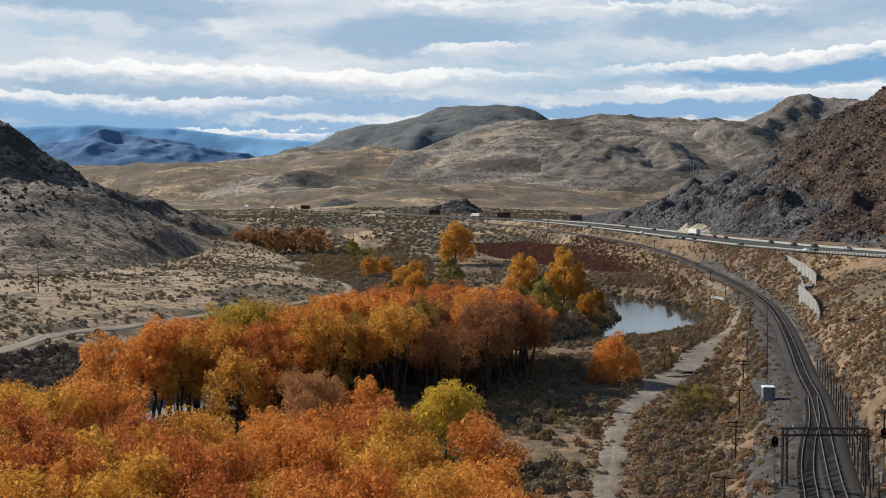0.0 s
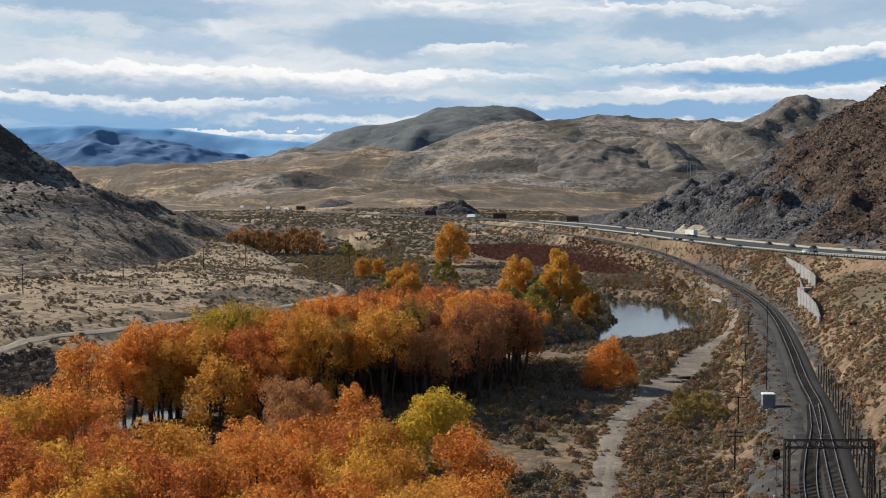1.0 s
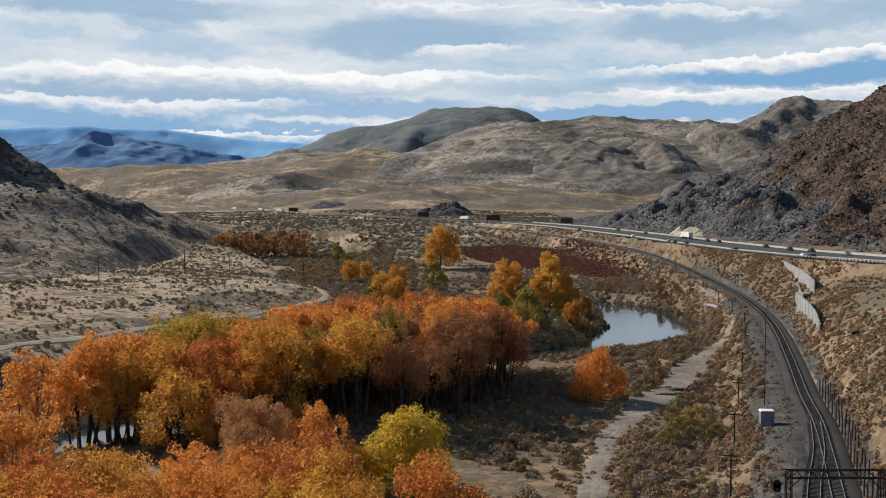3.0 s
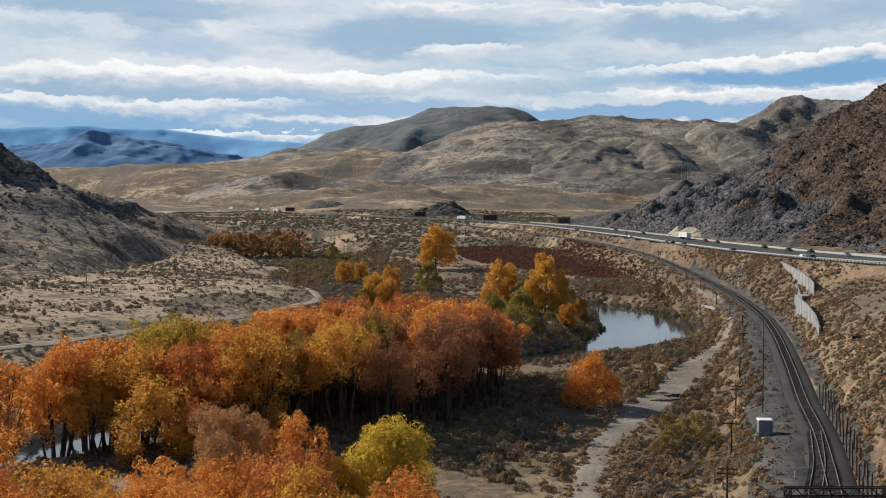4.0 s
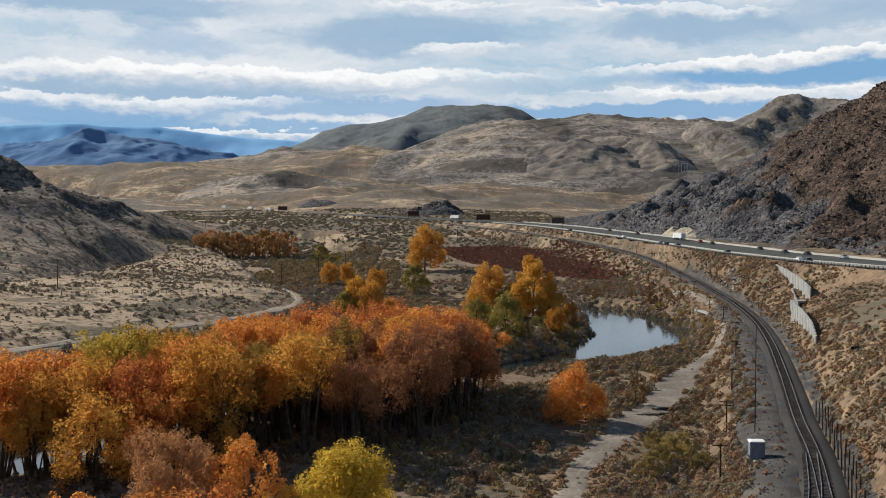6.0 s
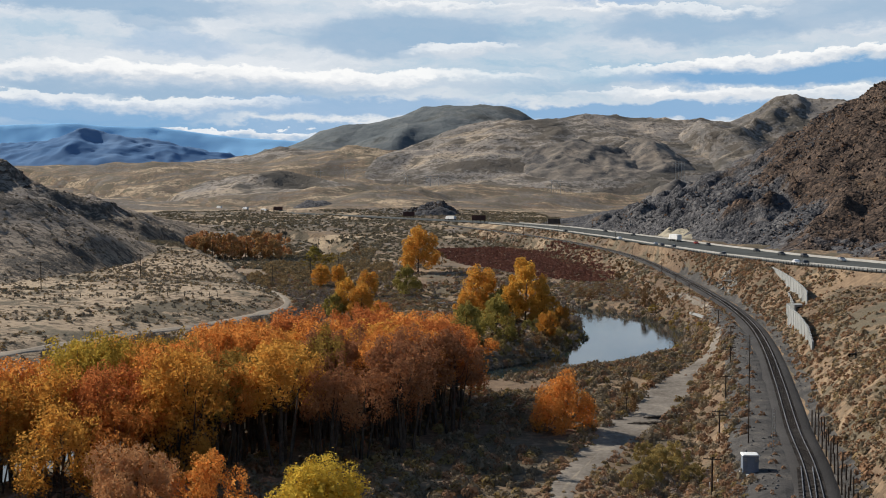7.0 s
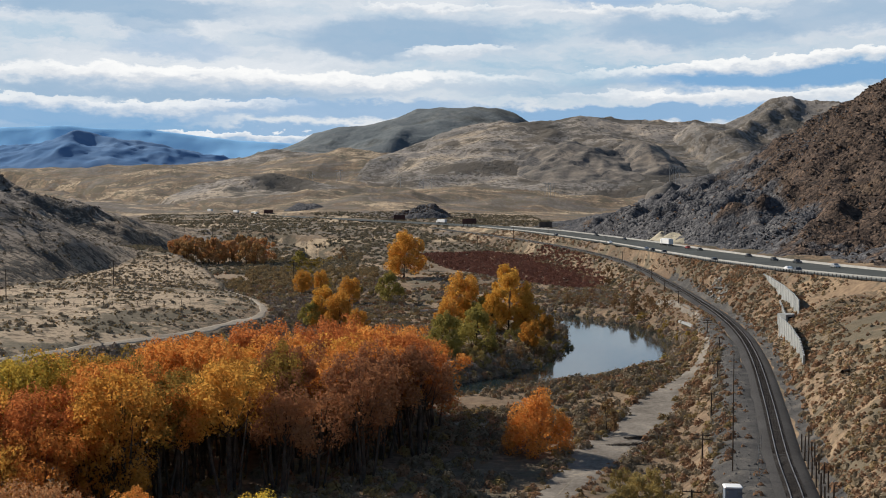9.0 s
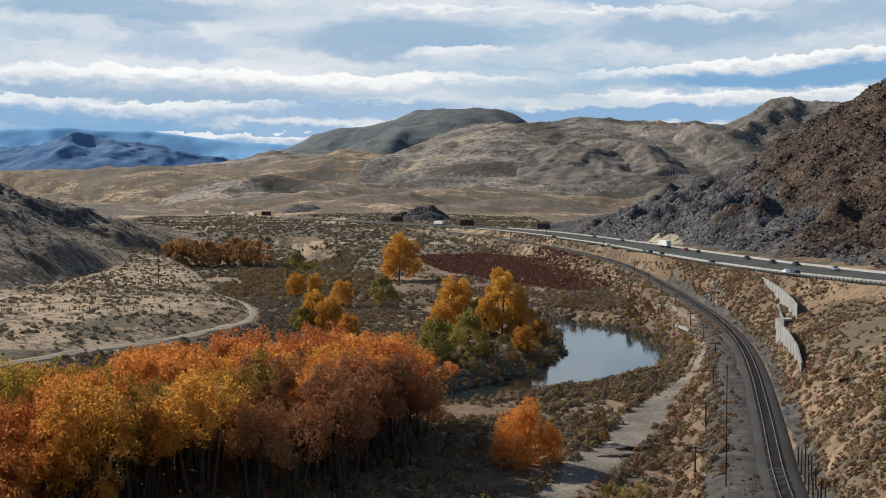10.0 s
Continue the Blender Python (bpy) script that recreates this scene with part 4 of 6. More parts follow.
for x, y in scatter(GROVE, 6.9, 7):
    if off_river(x, y, 2.0) and math.hypot(x + 42, y - 228) > 4.5 and not (-60 < x < -44 and y < 213):
        thin = -8 < x < 14 and y < 258 and rnd.random() < 0.38
        high = not thin and x > -27 and y < 258
        plant("bare" if thin else "stand" if high else "grove", 0 if thin else rnd.choice((0, 1, 3, 0) if x < -5 else (0, 2, 0, 2)) if high else grove_tone(x, y), x, y, rnd.uniform(0, 360), rnd.uniform(0.78, 1.08), "cottonwood_tree",
              "half-bare cottonwood with grey twigs" if thin else "tall cottonwood in rust and orange autumn leaf", group="cottonwood trees of the grove")
for x, y, k in ((-37, 205, 2), (-30, 208, 0), (-23, 216, 1)):
    plant("skirted", k, x, y, x * 57 % 360, 0.92, "cottonwood_tree", "broad amber cottonwood leafy down to the ground", group="cottonwood trees of the grove")
for x, y, k in ((-61, 207, 0), (-57, 219, 5)):
    plant("grove", k, x, y, x * 31 % 360, 1.02, "cottonwood_tree", "tall amber cottonwood at the grove's river end", group="cottonwood trees of the grove")
plant("grove", 6, -42, 228, 200, 1.05, "cottonwood_tree", "fading green cottonwood among the orange ones", group="cottonwood trees of the grove")
plant("grove", 2, -48.5, 212, 40, 0.62, "cottonwood_tree", "small amber cottonwood on a bare trunk by the water")
for x, y, k in ((-31, 148, 1), (-23, 149.5, 0), (-15, 151, 4)):
    plant("near", k, x, y, x * 43 % 360, 0.88, "cottonwood_tree", "orange autumn cottonwood with a dense rounded crown", group="cottonwood trees of the riverside")
plant("near", 0, -11.5, 181, 140, 0.84, "cottonwood_tree", "orange cottonwood at the grove's edge")
plant("pink", 0, -20, 179, 30, 1.0, "cottonwood_tree", "fading pinkish-brown cottonwood at the grove's edge")
plant("near", 3, -6, 178, 80, 0.5, "cottonwood_tree", "golden cottonwood at the grove's edge")
plant("green", 0, 0.6, 181, 10, 1.0, "cottonwood_tree", "yellow-green cottonwood with a low rounded crown")
plant("round", 0, 38.2, 255, 10, 1.03, "maple_tree", "round bright orange tree beside the gravel road")
plant("sparse", 0, 53, 272, 40, 1.1, "small_tree", "thin brown half-bare tree beside the gravel road", "tree")
for k, i, x, y, s, l in (("yellow", 0, 46, 440, 1.2, "tall golden-orange cottonwood on the pond's bank"), ("yellow", 1, 32, 446, 1.05, "golden cottonwood on the pond's bank"),
                         ("yellow", 0, 52, 434, 0.72, "golden cottonwood on the pond's bank"), ("yellow", 0, 41, 434, 0.75, "golden cottonwood on the pond's bank"), ("yellow", 1, 57, 424, 0.42, "small yellow tree on the pond's bank"), ("yellow", 1, 26, 438, 0.6, "amber cottonwood on the pond's bank"), ("dark", 0, 38, 440, 0.95, "green tree under the golden cottonwoods"),
                         ("dark", 0, 24, 376, 1.0, "dark green tree near the pond"), ("dark", 0, 33, 384, 1.1, "dark green tree near the pond"),
                         ("yellow", 1, 7, 676, 1.4, "big golden cottonwood standing alone in the valley"), ("dark", 0, 3, 540, 1.05, "green tree beside the upper river"),
                         ("yellow", 1, -13, 538, 0.62, "small orange tree beside the upper river"), ("yellow", 0, -16, 452, 0.78, "orange and green cottonwood behind the grove"),
                         ("dark", 0, -20, 448, 0.7, "green tree behind the grove"), ("yellow", 1, -10, 446, 0.72, "orange tree behind the grove"), ("yellow", 1, -3, 432, 0.45, "small orange tree behind the grove"),
                         ("yellow", 1, -38, 590, 0.6, "low orange tree in the valley"), ("yellow", 1, -30, 600, 0.55, "low orange tree in the valley"), ("yellow", 1, 50, 398, 0.45, "small yellow tree on the pond's bank"),
                         ("dark", 0, -62, 800, 0.75, "small green tree beside the upstream pool"), ("sparse", 0, 20, 720, 1.4, "small bare tree in the valley"), ("sparse", 0, 108, 622, 1.6, "bare grey tree by the railway"),
                         ("sparse", 0, -34, 800, 1.5, "small brown tree in the valley")):
    plant(k, i, x, y, x * 31 % 360, s, "cottonwood_tree", l)
for i in range(26):
    plant("far", i, -140 + i * 2.3 + rnd.uniform(-2, 2), 776 + rnd.uniform(-10, 22), rnd.uniform(0, 360), rnd.uniform(1.1, 1.45), "cottonwood_tree", "brown-orange cottonwood in a distant riverside row", group="distant row of cottonwoods")


# ---- shrubs and tufts ----
def shrubs(name, spots, low, high, blades, mat, label, seed, flat=0.62, height=None):
    """Low bushes, too many to count: a lumpy clump of leaf blades on every spot."""
    rng = np.random.default_rng(seed)
    P = np.array(spots, float)
    if not len(P):
        return
    z = (lies if height is None else height)(P[:, 0], P[:, 1])
    r = rng.uniform(low, high, len(P)) * rng.uniform(0.7, 1.0, len(P))
    k = len(P) * blades
    who = np.repeat(np.arange(len(P)), blades)
    D = rng.normal(size=(k, 3))
    D[:, 2] = np.abs(D[:, 2])
    D /= np.linalg.norm(D, axis=1, keepdims=True)
    lump = 1 + 0.2 * np.sin(D[:, 0] * 5 + who) * np.sin(D[:, 1] * 5 + who * 1.7)
    C = D * (r[who] * rng.uniform(0.78, 1.0, k) * lump * 0.5)[:, None] * np.array([1, 1, 1.2 * flat / 0.62])
    C += np.stack([P[who, 0], P[who, 1], z[who] - 0.05], 1)
    N = D + rng.normal(size=(k, 3)) * 0.3
    N /= np.linalg.norm(N, axis=1, keepdims=True)
    S = r[who] * rng.uniform(0.5, 1.0, k) * 1.75 / math.sqrt(blades)
    ob = new(name, leaf_mesh(name, C, N, S, mat, rng))
    return tagged(ob, label, "shrubs", kind="stuff")


RAIL_F = lambda P: line_field(RAIL, P[:, 0], P[:, 1], 12)[0]
RIVER_F = lambda P: np.abs(line_field(RIVER, P[:, 0], P[:, 1], 12)[0]) - knots(RIVER_W, P[:, 1]) * 0.5
ROAD_F = lambda P: line_field(SERVICE_ROAD, P[:, 0], P[:, 1], 6)[0]
LEFT_F = lambda P: line_field(LEFT_ROAD, P[:, 0], P[:, 1], 8)[0]
HIGH_F = lambda P: line_field(HIGHWAY, P[:, 0], P[:, 1], 20)[0]


def spots(count, x0, x1, y0, y1, seed, clump=0.35, size=30.0):
    """Random places in a stretch of the plan, thinned in patches and kept off the roads, rails and river."""
    rng = np.random.default_rng(seed)
    P = np.stack([rng.uniform(x0, x1, count * 3), rng.uniform(y0, y1, count * 3)], 1)
    P = P[fractal(P[:, 0], P[:, 1], size, 3, seed) > rng.uniform(-1, clump, len(P))]
    h = HIGH_F(P)
    ok = (np.abs(RAIL_F(P)) > 5.4) & (RIVER_F(P) > 1.5) & (np.abs(ROAD_F(P)) > 3.6) & (np.abs(LEFT_F(P)) > 2.6) & ((h < -20.5) | (h > 20))
    return P[ok][:count]


def pick(P, test):
    return P[test(P)]


B_sage = leaf_material("grey_green_sage", [(0.2, (0.15, 0.118, 0.078)), (0.4, (0.225, 0.178, 0.118)), (0.6, (0.305, 0.24, 0.158)), (0.8, (0.4, 0.312, 0.2))], 0.15)
B_pale = leaf_material("pale_valley_sage", [(0.2, (0.15, 0.127, 0.085)), (0.4, (0.225, 0.188, 0.125)), (0.6, (0.3, 0.245, 0.16)), (0.8, (0.37, 0.3, 0.195))], 0.15)
B_rust = leaf_material("rust_brown_brush", [(0.2, (0.19, 0.108, 0.066)), (0.4, (0.275, 0.162, 0.096)), (0.6, (0.355, 0.215, 0.126)), (0.8, (0.45, 0.287, 0.168))], 0.15)
B_tan = leaf_material("dry_tan_brush", [(0.2, (0.2, 0.142, 0.075)), (0.4, (0.31, 0.222, 0.115)), (0.6, (0.41, 0.298, 0.155)), (0.8, (0.49, 0.365, 0.19))], 0.15)
B_maroon = leaf_material("maroon_brush", [(0.2, (0.135, 0.068, 0.052)), (0.4, (0.19, 0.09, 0.066)), (0.6, (0.245, 0.115, 0.08)), (0.8, (0.3, 0.155, 0.102))], 0.12)
B_willow = leaf_material("yellow_willow_brush", [(0.2, (0.15, 0.105, 0.035)), (0.4, (0.26, 0.18, 0.05)), (0.6, (0.35, 0.24, 0.06)), (0.8, (0.42, 0.29, 0.08))], 0.25)
B_grey = leaf_material("bare_grey_brush", [(0.2, (0.172, 0.136, 0.106)), (0.4, (0.253, 0.201, 0.159)), (0.6, (0.328, 0.262, 0.207)), (0.8, (0.402, 0.325, 0.259))], 0.1)
B_olive = leaf_material("olive_brush", [(0.2, (0.16, 0.115, 0.05)), (0.5, (0.27, 0.195, 0.085)), (0.8, (0.4, 0.29, 0.125))], 0.2)
B_thicket = leaf_material("dark_bare_thicket", [(0.2, (0.085, 0.066, 0.06)), (0.5, (0.13, 0.102, 0.09)), (0.8, (0.19, 0.15, 0.128))], 0.1)
B_hill = leaf_material("dry_grey_sage", [(0.2, (0.15, 0.124, 0.09)), (0.5, (0.225, 0.184, 0.132)), (0.8, (0.31, 0.252, 0.176))], 0.15)

east = lambda P: RAIL_F(P) > 5.4
west = lambda P: RAIL_F(P) < -7
P = pick(spots(11000, 55, 150, 120, 470, 41, 0.9, 25), lambda P: east(P) & (HIGH_F(P) < -20.5))
shrubs("brush", P[0::3], 0.5, 1.5, 18, B_rust, "rusty brown brush tufts on the railway slope", 1)
shrubs("sagebrush", P[1::3], 0.5, 1.6, 18, B_sage, "grey-brown low brush on the railway slope", 2)
shrubs("grass_tufts", P[2::3], 0.5, 1.4, 18, B_tan, "dry tan bunch grass on the railway slope", 3)


def strip(count, near, far, y0, y1, seed):
    """Random places in a strip beside the railway, near to far metres to its right."""
    rng = np.random.default_rng(seed)
    line = [v for v in polyline(RAIL, 1.0) if y0 < v.y < y1]
    out = []
    for k in rng.integers(1, len(line) - 1, count):
        d = (line[k + 1] - line[k - 1]).normalized()
        o = rng.uniform(near, far)
        out.append((line[k].x + d.y * o, line[k].y - d.x * o))
    P = np.array(out)
    h = HIGH_F(P)
    return P[(fractal(P[:, 0], P[:, 1], 16, 3, seed) > rng.uniform(-1, 0.6, len(P))) & ((h < -19.8) | (h > 20))]


P = strip(5200, 4.8, 18, 130, 1000, 91)
shrubs("brush", P[0::2], 0.7, 2.2, 18, B_rust, "dense rust-red brush at the foot of the railway slope", 92, 0.55)
shrubs("sagebrush", P[1::2], 0.7, 2.0, 18, B_sage, "grey-brown brush at the foot of the railway slope", 93, 0.55)
P = pick(strip(2600, -22, -4.6, 400, 1000, 94), lambda P: (RIVER_F(P) > 1.0) & (np.abs(ROAD_F(P)) > 2.4))
shrubs("brush", P[0::2], 0.8, 2.4, 18, B_rust, "rust-brown brush beside the railway", 95, 0.55)
shrubs("sagebrush", P[1::2], 0.8, 2.6, 18, B_pale, "pale sagebrush beside the railway", 96, 0.55)
P = pick(spots(3600, 15, 115, 95, 430, 43, 0.75, 22), lambda P: west(P) & (ROAD_F(P) > 0))
shrubs("sagebrush", P[0::3], 1.1, 3.0, 84, B_sage, "grey sagebrush between the road and the railway", 4)
shrubs("brush", P[1::3], 1.0, 2.9, 84, B_rust, "rust-brown brush between the road and the railway", 5)
shrubs("brush", P[2::3], 0.8, 2.3, 76, B_olive, "olive-tan brush between the road and the railway", 6)
P = pick(spots(2300, 14, 62, 96, 222, 97, 1.2, 14), lambda P: (ROAD_F(P) > 0) & (RAIL_F(P) < -11))
shrubs("brush", P[0::4], 0.9, 2.2, 90, B_grey, "bare pale grey brush below the railway gravel", 98, 0.7)
shrubs("brush", P[1::4], 0.9, 2.2, 90, B_rust, "rust-red brush below the railway gravel", 99, 0.7)
shrubs("brush", P[2::4], 0.9, 2.0, 90, B_tan, "golden dry brush below the railway gravel", 100, 0.7)
shrubs("sagebrush", P[3::4], 1.0, 2.4, 90, B_sage, "grey-brown sagebrush below the railway gravel", 101, 0.7)
THICKET = [(-128, 235), (-108, 262), (-92, 296), (-74, 276), (-80, 236), (-104, 205)]
P = pick(np.array(scatter(THICKET, 2.0, 102, 0.6)), lambda P: (LEFT_F(P) > 3) & (RIVER_F(P) > 0.5))
shrubs("brush", P[0::2], 1.8, 3.6, 40, B_thicket, "dark purplish-grey thicket below the terrace track", 103, 0.6)
shrubs("brush", P[1::2], 1.2, 2.8, 40, B_grey, "bare grey brush below the terrace track", 104, 0.6)
P = pick(spots(7000, -25, 100, 110, 400, 45, 0.9, 18), lambda P: ROAD_F(P) < 0)
shrubs("sagebrush", P[0::2], 1.3, 3.4, 80, B_sage, "dense tall sagebrush between the grove and the road", 7)
shrubs("brush", P[1::4], 1.2, 3.0, 80, B_olive, "olive-yellow brush between the grove and the road", 8)
shrubs("brush", P[3::4], 1.2, 3.2, 80, B_rust, "rust-brown brush between the grove and the road", 9)
P = pick(spots(12000, -200, -30, 170, 660, 47, 0.4, 16), lambda P: LEFT_F(P) < 0)
shrubs("sagebrush", P[0::2], 0.6, 2.1, 20, B_hill, "scattered grey sagebrush on the dry terrace", 10, 0.5)
shrubs("grass_tufts", P[1::2], 0.5, 1.3, 12, B_tan, "dry bunch grass on the terrace", 11)
P = pick(spots(3200, -130, -20, 150, 560, 49, 0.9, 20), lambda P: LEFT_F(P) > 0)
shrubs("brush", P[0::2], 1.5, 3.6, 36, B_grey, "dark grey thicket on the river's west bank", 12)
shrubs("brush", P[1::2], 1.2, 3.0, 36, B_sage, "sagebrush on the river's west bank", 13)
FIELD = [(12, 860), (30, 740), (62, 660), (92, 615), (110, 628), (112, 720), (100, 820), (60, 880)]
P = pick(spots(10000, -110, 125, 345, 700, 51, 0.8, 35), lambda P: west(P) & (LEFT_F(P) > 0))
P = np.array([q for q in P if not inside(q[0], q[1], FIELD)])
shrubs("sagebrush", P[0::3], 1.4, 3.2, 20, B_pale, "sagebrush across the middle valley", 14, 0.42)
shrubs("brush", P[1::3], 1.2, 3.0, 20, B_tan, "golden-tan brush across the middle valley", 15, 0.42)
shrubs("brush", P[2::6], 1.5, 3.4, 20, B_rust, "rusty tan brush across the middle valley", 16, 0.42)
shrubs("brush", P[5::6], 1.5, 3.4, 20, B_grey, "bare grey brush across the middle valley", 17, 0.42)
P = pick(spots(9000, -320, 150, 690, 1500, 53, 0.6, 70), lambda P: (west(P) | (P[:, 1] > 1050)) & ~((P[:, 0] > 12) & (P[:, 0] < 112) & (P[:, 1] < 870)))
shrubs("sagebrush", P[0::2], 2.0, 4.6, 14, B_pale, "sagebrush scattered over the far valley floor", 18, 0.35)
shrubs("brush", P[1::2], 2.0, 4.4, 14, B_pale, "dull brown brush scattered over the far valley floor", 19, 0.35)
P = np.array([q for q in scatter(FIELD, 2.9, 55, 0.6) if off_river(*q)])
shrubs("brush", P, 2.4, 4.0, 22, B_maroon, "dense maroon brush filling a field by the railway", 20, 0.28)
P = pick(spots(420, -80, -8, 560, 740, 58, 1.0, 30), lambda P: LEFT_F(P) > 4)
shrubs("willow_shrubs", P, 2.6, 5.2, 50, B_tan, "golden-brown willow brush along the upper river", 26, 0.6)
P = pick(spots(4000, 90, 156, 380, 960, 60, 1.4, 30), lambda P: (RAIL_F(P) > 5) & (HIGH_F(P) < -20.5))
shrubs("brush", P[0::2], 1.0, 2.8, 14, B_rust, "rust-brown brush on the highway embankment", 27, 0.5)
shrubs("sagebrush", P[1::2], 1.0, 2.6, 14, B_sage, "grey brush on the highway embankment", 28, 0.5)
# willows along the water
for i in range(46):
    a = rnd.uniform(0, 1)
    x, y = 20 + 44 * a + rnd.uniform(-8, 8), 352 + 62 * a + rnd.uniform(-12, 26)
    if off_river(x, y, 1.0):
        k = ("bush_brown", "bush_dark", "bush_olive", "bush_brown", "bush_dark")[i % 5]
        plant(k, 0, x, y, rnd.uniform(0, 360), rnd.uniform(0.5, 0.95), "willow_shrub",
              {"bush_brown": "brown half-bare willow shrub near the pond", "bush_dark": "dark green willow shrub near the pond", "bush_olive": "olive-yellow willow shrub near the pond"}[k], "shrub", "willow shrubs round the pond")
for i in range(30):
    x, y = rnd.uniform(66, 108), rnd.uniform(470, 540)
    if off_river(x, y, 1.0):
        plant("bush_brown", 0, x, y, rnd.uniform(0, 360), rnd.uniform(0.6, 1.0), "willow_shrub", "grey-brown shrub beyond the pond", "shrub", "shrubs beyond the pond")
for x, y, s in ((57, 217, 0.62), (54, 214, 0.5), (60, 222, 0.55), (52, 209, 0.45), (56, 224, 0.5), (61, 212, 0.4)):
    plant("bush_olive", 0, x - 8, y + 3, x * 77 % 360, s * 1.9, "willow_shrub", "olive-yellow shrub beside the gravel road", "shrub", "shrubs beside the gravel road")
rng = np.random.default_rng(57)
Q = polyline([q for q in RIVER if 300 < q[1] < 700], 1.3)
W = []
for v in Q:
    for s in (-1, 1):
        if rng.random() < 0.75:
            w = knots(RIVER_W, v.y) * 0.5 + rng.uniform(0.5, 6)
            W.append((v.x + s * w, v.y + rng.uniform(-2, 2)))
W = pick(np.array(W), lambda P: (RIVER_F(P) > 0.2) & (np.abs(ROAD_F(P)) > 4.5))
shrubs("willow_shrubs", W[0::3], 1.8, 4.4, 70, B_willow, "yellowing willow shrubs along the river bank", 21, 0.8)
shrubs("willow_shrubs", W[1::3], 1.8, 4.6, 70, B_grey, "bare grey willow shrubs along the river bank", 22, 0.8)
shrubs("willow_shrubs", W[2::3], 1.8, 4.2, 70, B_sage, "grey-green shrubs along the river bank", 23, 0.8)


Q = [v for v in polyline(RIVER, 1.0) if 640 < v.y < 848]
P = np.array([(v.x + rng.normal(0, 6), v.y) for v in Q for _ in range(3)])
shrubs("willow_shrubs", P[0::2], 1.8, 4.4, 24, B_willow, "golden willow brush in the dry upper river bed", 88, 0.6)
shrubs("brush", P[1::2], 1.6, 4.0, 24, B_pale, "pale brush in the dry upper river bed", 89, 0.6)

P = spots(700, -92, -24, 690, 905, 105, 1.3, 30)
shrubs("brush", P[0::2], 2.0, 4.2, 22, B_tan, "golden-tan brush round the upstream pool", 106, 0.45)
shrubs("brush", P[1::2], 2.0, 4.0, 22, B_pale, "pale brush round the upstream pool", 107, 0.45)

# dry grass and low brush that frays the edges of the gravel road
E = []
for v in polyline(SERVICE_ROAD, 0.5):
    for side in (-1, 1):
        if rng.random() < 0.8:
            E.append((v.x + side * (road_width(v) * 0.5 + rng.normal(0.3, 0.9)), v.y + rng.uniform(-1, 1)))
E = np.array(E)
shrubs("grass_tufts", E[0::2], 0.5, 1.5, 26, B_tan, "dry tan grass tufts along the gravel road", 86, 0.5)
shrubs("brush", E[1::2], 0.5, 1.7, 30, B_rust, "low rust-brown brush along the gravel road", 87, 0.55)


def on_hills(X, Y):
    z = lies(X, Y)
    for xs, ys, Z in HILL_GRIDS:
        m = (X > xs[0]) & (X < xs[-1]) & (Y > ys[0]) & (Y < ys[-1])
        z = np.where(m, np.maximum(z, grid_z(xs, ys, Z, X, Y)), z)
    return z


P = spots(3000, -420, -110, 400, 960, 59, 0.2, 40)
shrubs("sagebrush", P, 0.9, 2.2, 12, B_hill, "sagebrush dotted over the western hillside", 24, height=on_hills)
P = pick(spots(3500, 130, 420, 430, 1000, 61, 0.4, 40), lambda P: HIGH_F(P) > 45)
shrubs("brush", P[::2], 1.0, 2.4, 12, B_rust, "rust-brown brush on the rocky eastern slope", 25, height=on_hills)


# ---- rocks ----
def boulders(name, P, low, high, mat, label, seed, height=on_hills):
    """Broken stones, too many to count: squashed, chipped blocks."""
    rng = np.random.default_rng(seed)
    base = np.array([(1, 0, 0), (-1, 0, 0), (0, 1, 0), (0, -1, 0), (0, 0, 1), (0, 0, -0.6)], float)
    faces = np.array([(0, 2, 4), (2, 1, 4), (1, 3, 4), (3, 0, 4), (2, 0, 5), (1, 2, 5), (3, 1, 5), (0, 3, 5)])
    n = len(P)
    z = height(P[:, 0], P[:, 1])
    r = rng.uniform(low, high, n) * rng.uniform(0.5, 1, n)
    V = base[None] * rng.uniform(0.55, 1.25, (n, 6, 1)) * r[:, None, None]
    a = rng.uniform(0, math.tau, n)
    x, y = V[..., 0] * np.cos(a)[:, None] - V[..., 1] * np.sin(a)[:, None], V[..., 0] * np.sin(a)[:, None] + V[..., 1] * np.cos(a)[:, None]
    V = np.stack([x + P[:, :1], y + P[:, 1:2], V[..., 2] * 0.8 + z[:, None] + r[:, None] * 0.1], -1).reshape(-1, 3)
    F = (faces[None] + (np.arange(n) * 6)[:, None, None]).reshape(-1, 3)
    me = bpy.data.meshes.new(name)
    me.from_pydata(V.tolist(), [], F.tolist())
    me.materials.append(mat)
    return tagged(new(name, me), label, "rocks", kind="stuff")


def stone_material(name, stops):
    def build(n):
        r = n("ShaderNodeNewGeometry").outputs["Random Per Island"]
        f = math_node(n, "ADD", math_node(n, "MULTIPLY", r, 0.7), math_node(n, "MULTIPLY", noise_at(n, where(n), 1.2, 5, 0.65), 0.3))
        surface(n, ramp(n, f, stops), 0.92, noise_at(n, where(n), 2.0, 4, 0.6), 0.15, spec=0.15)
    return material(name, build)


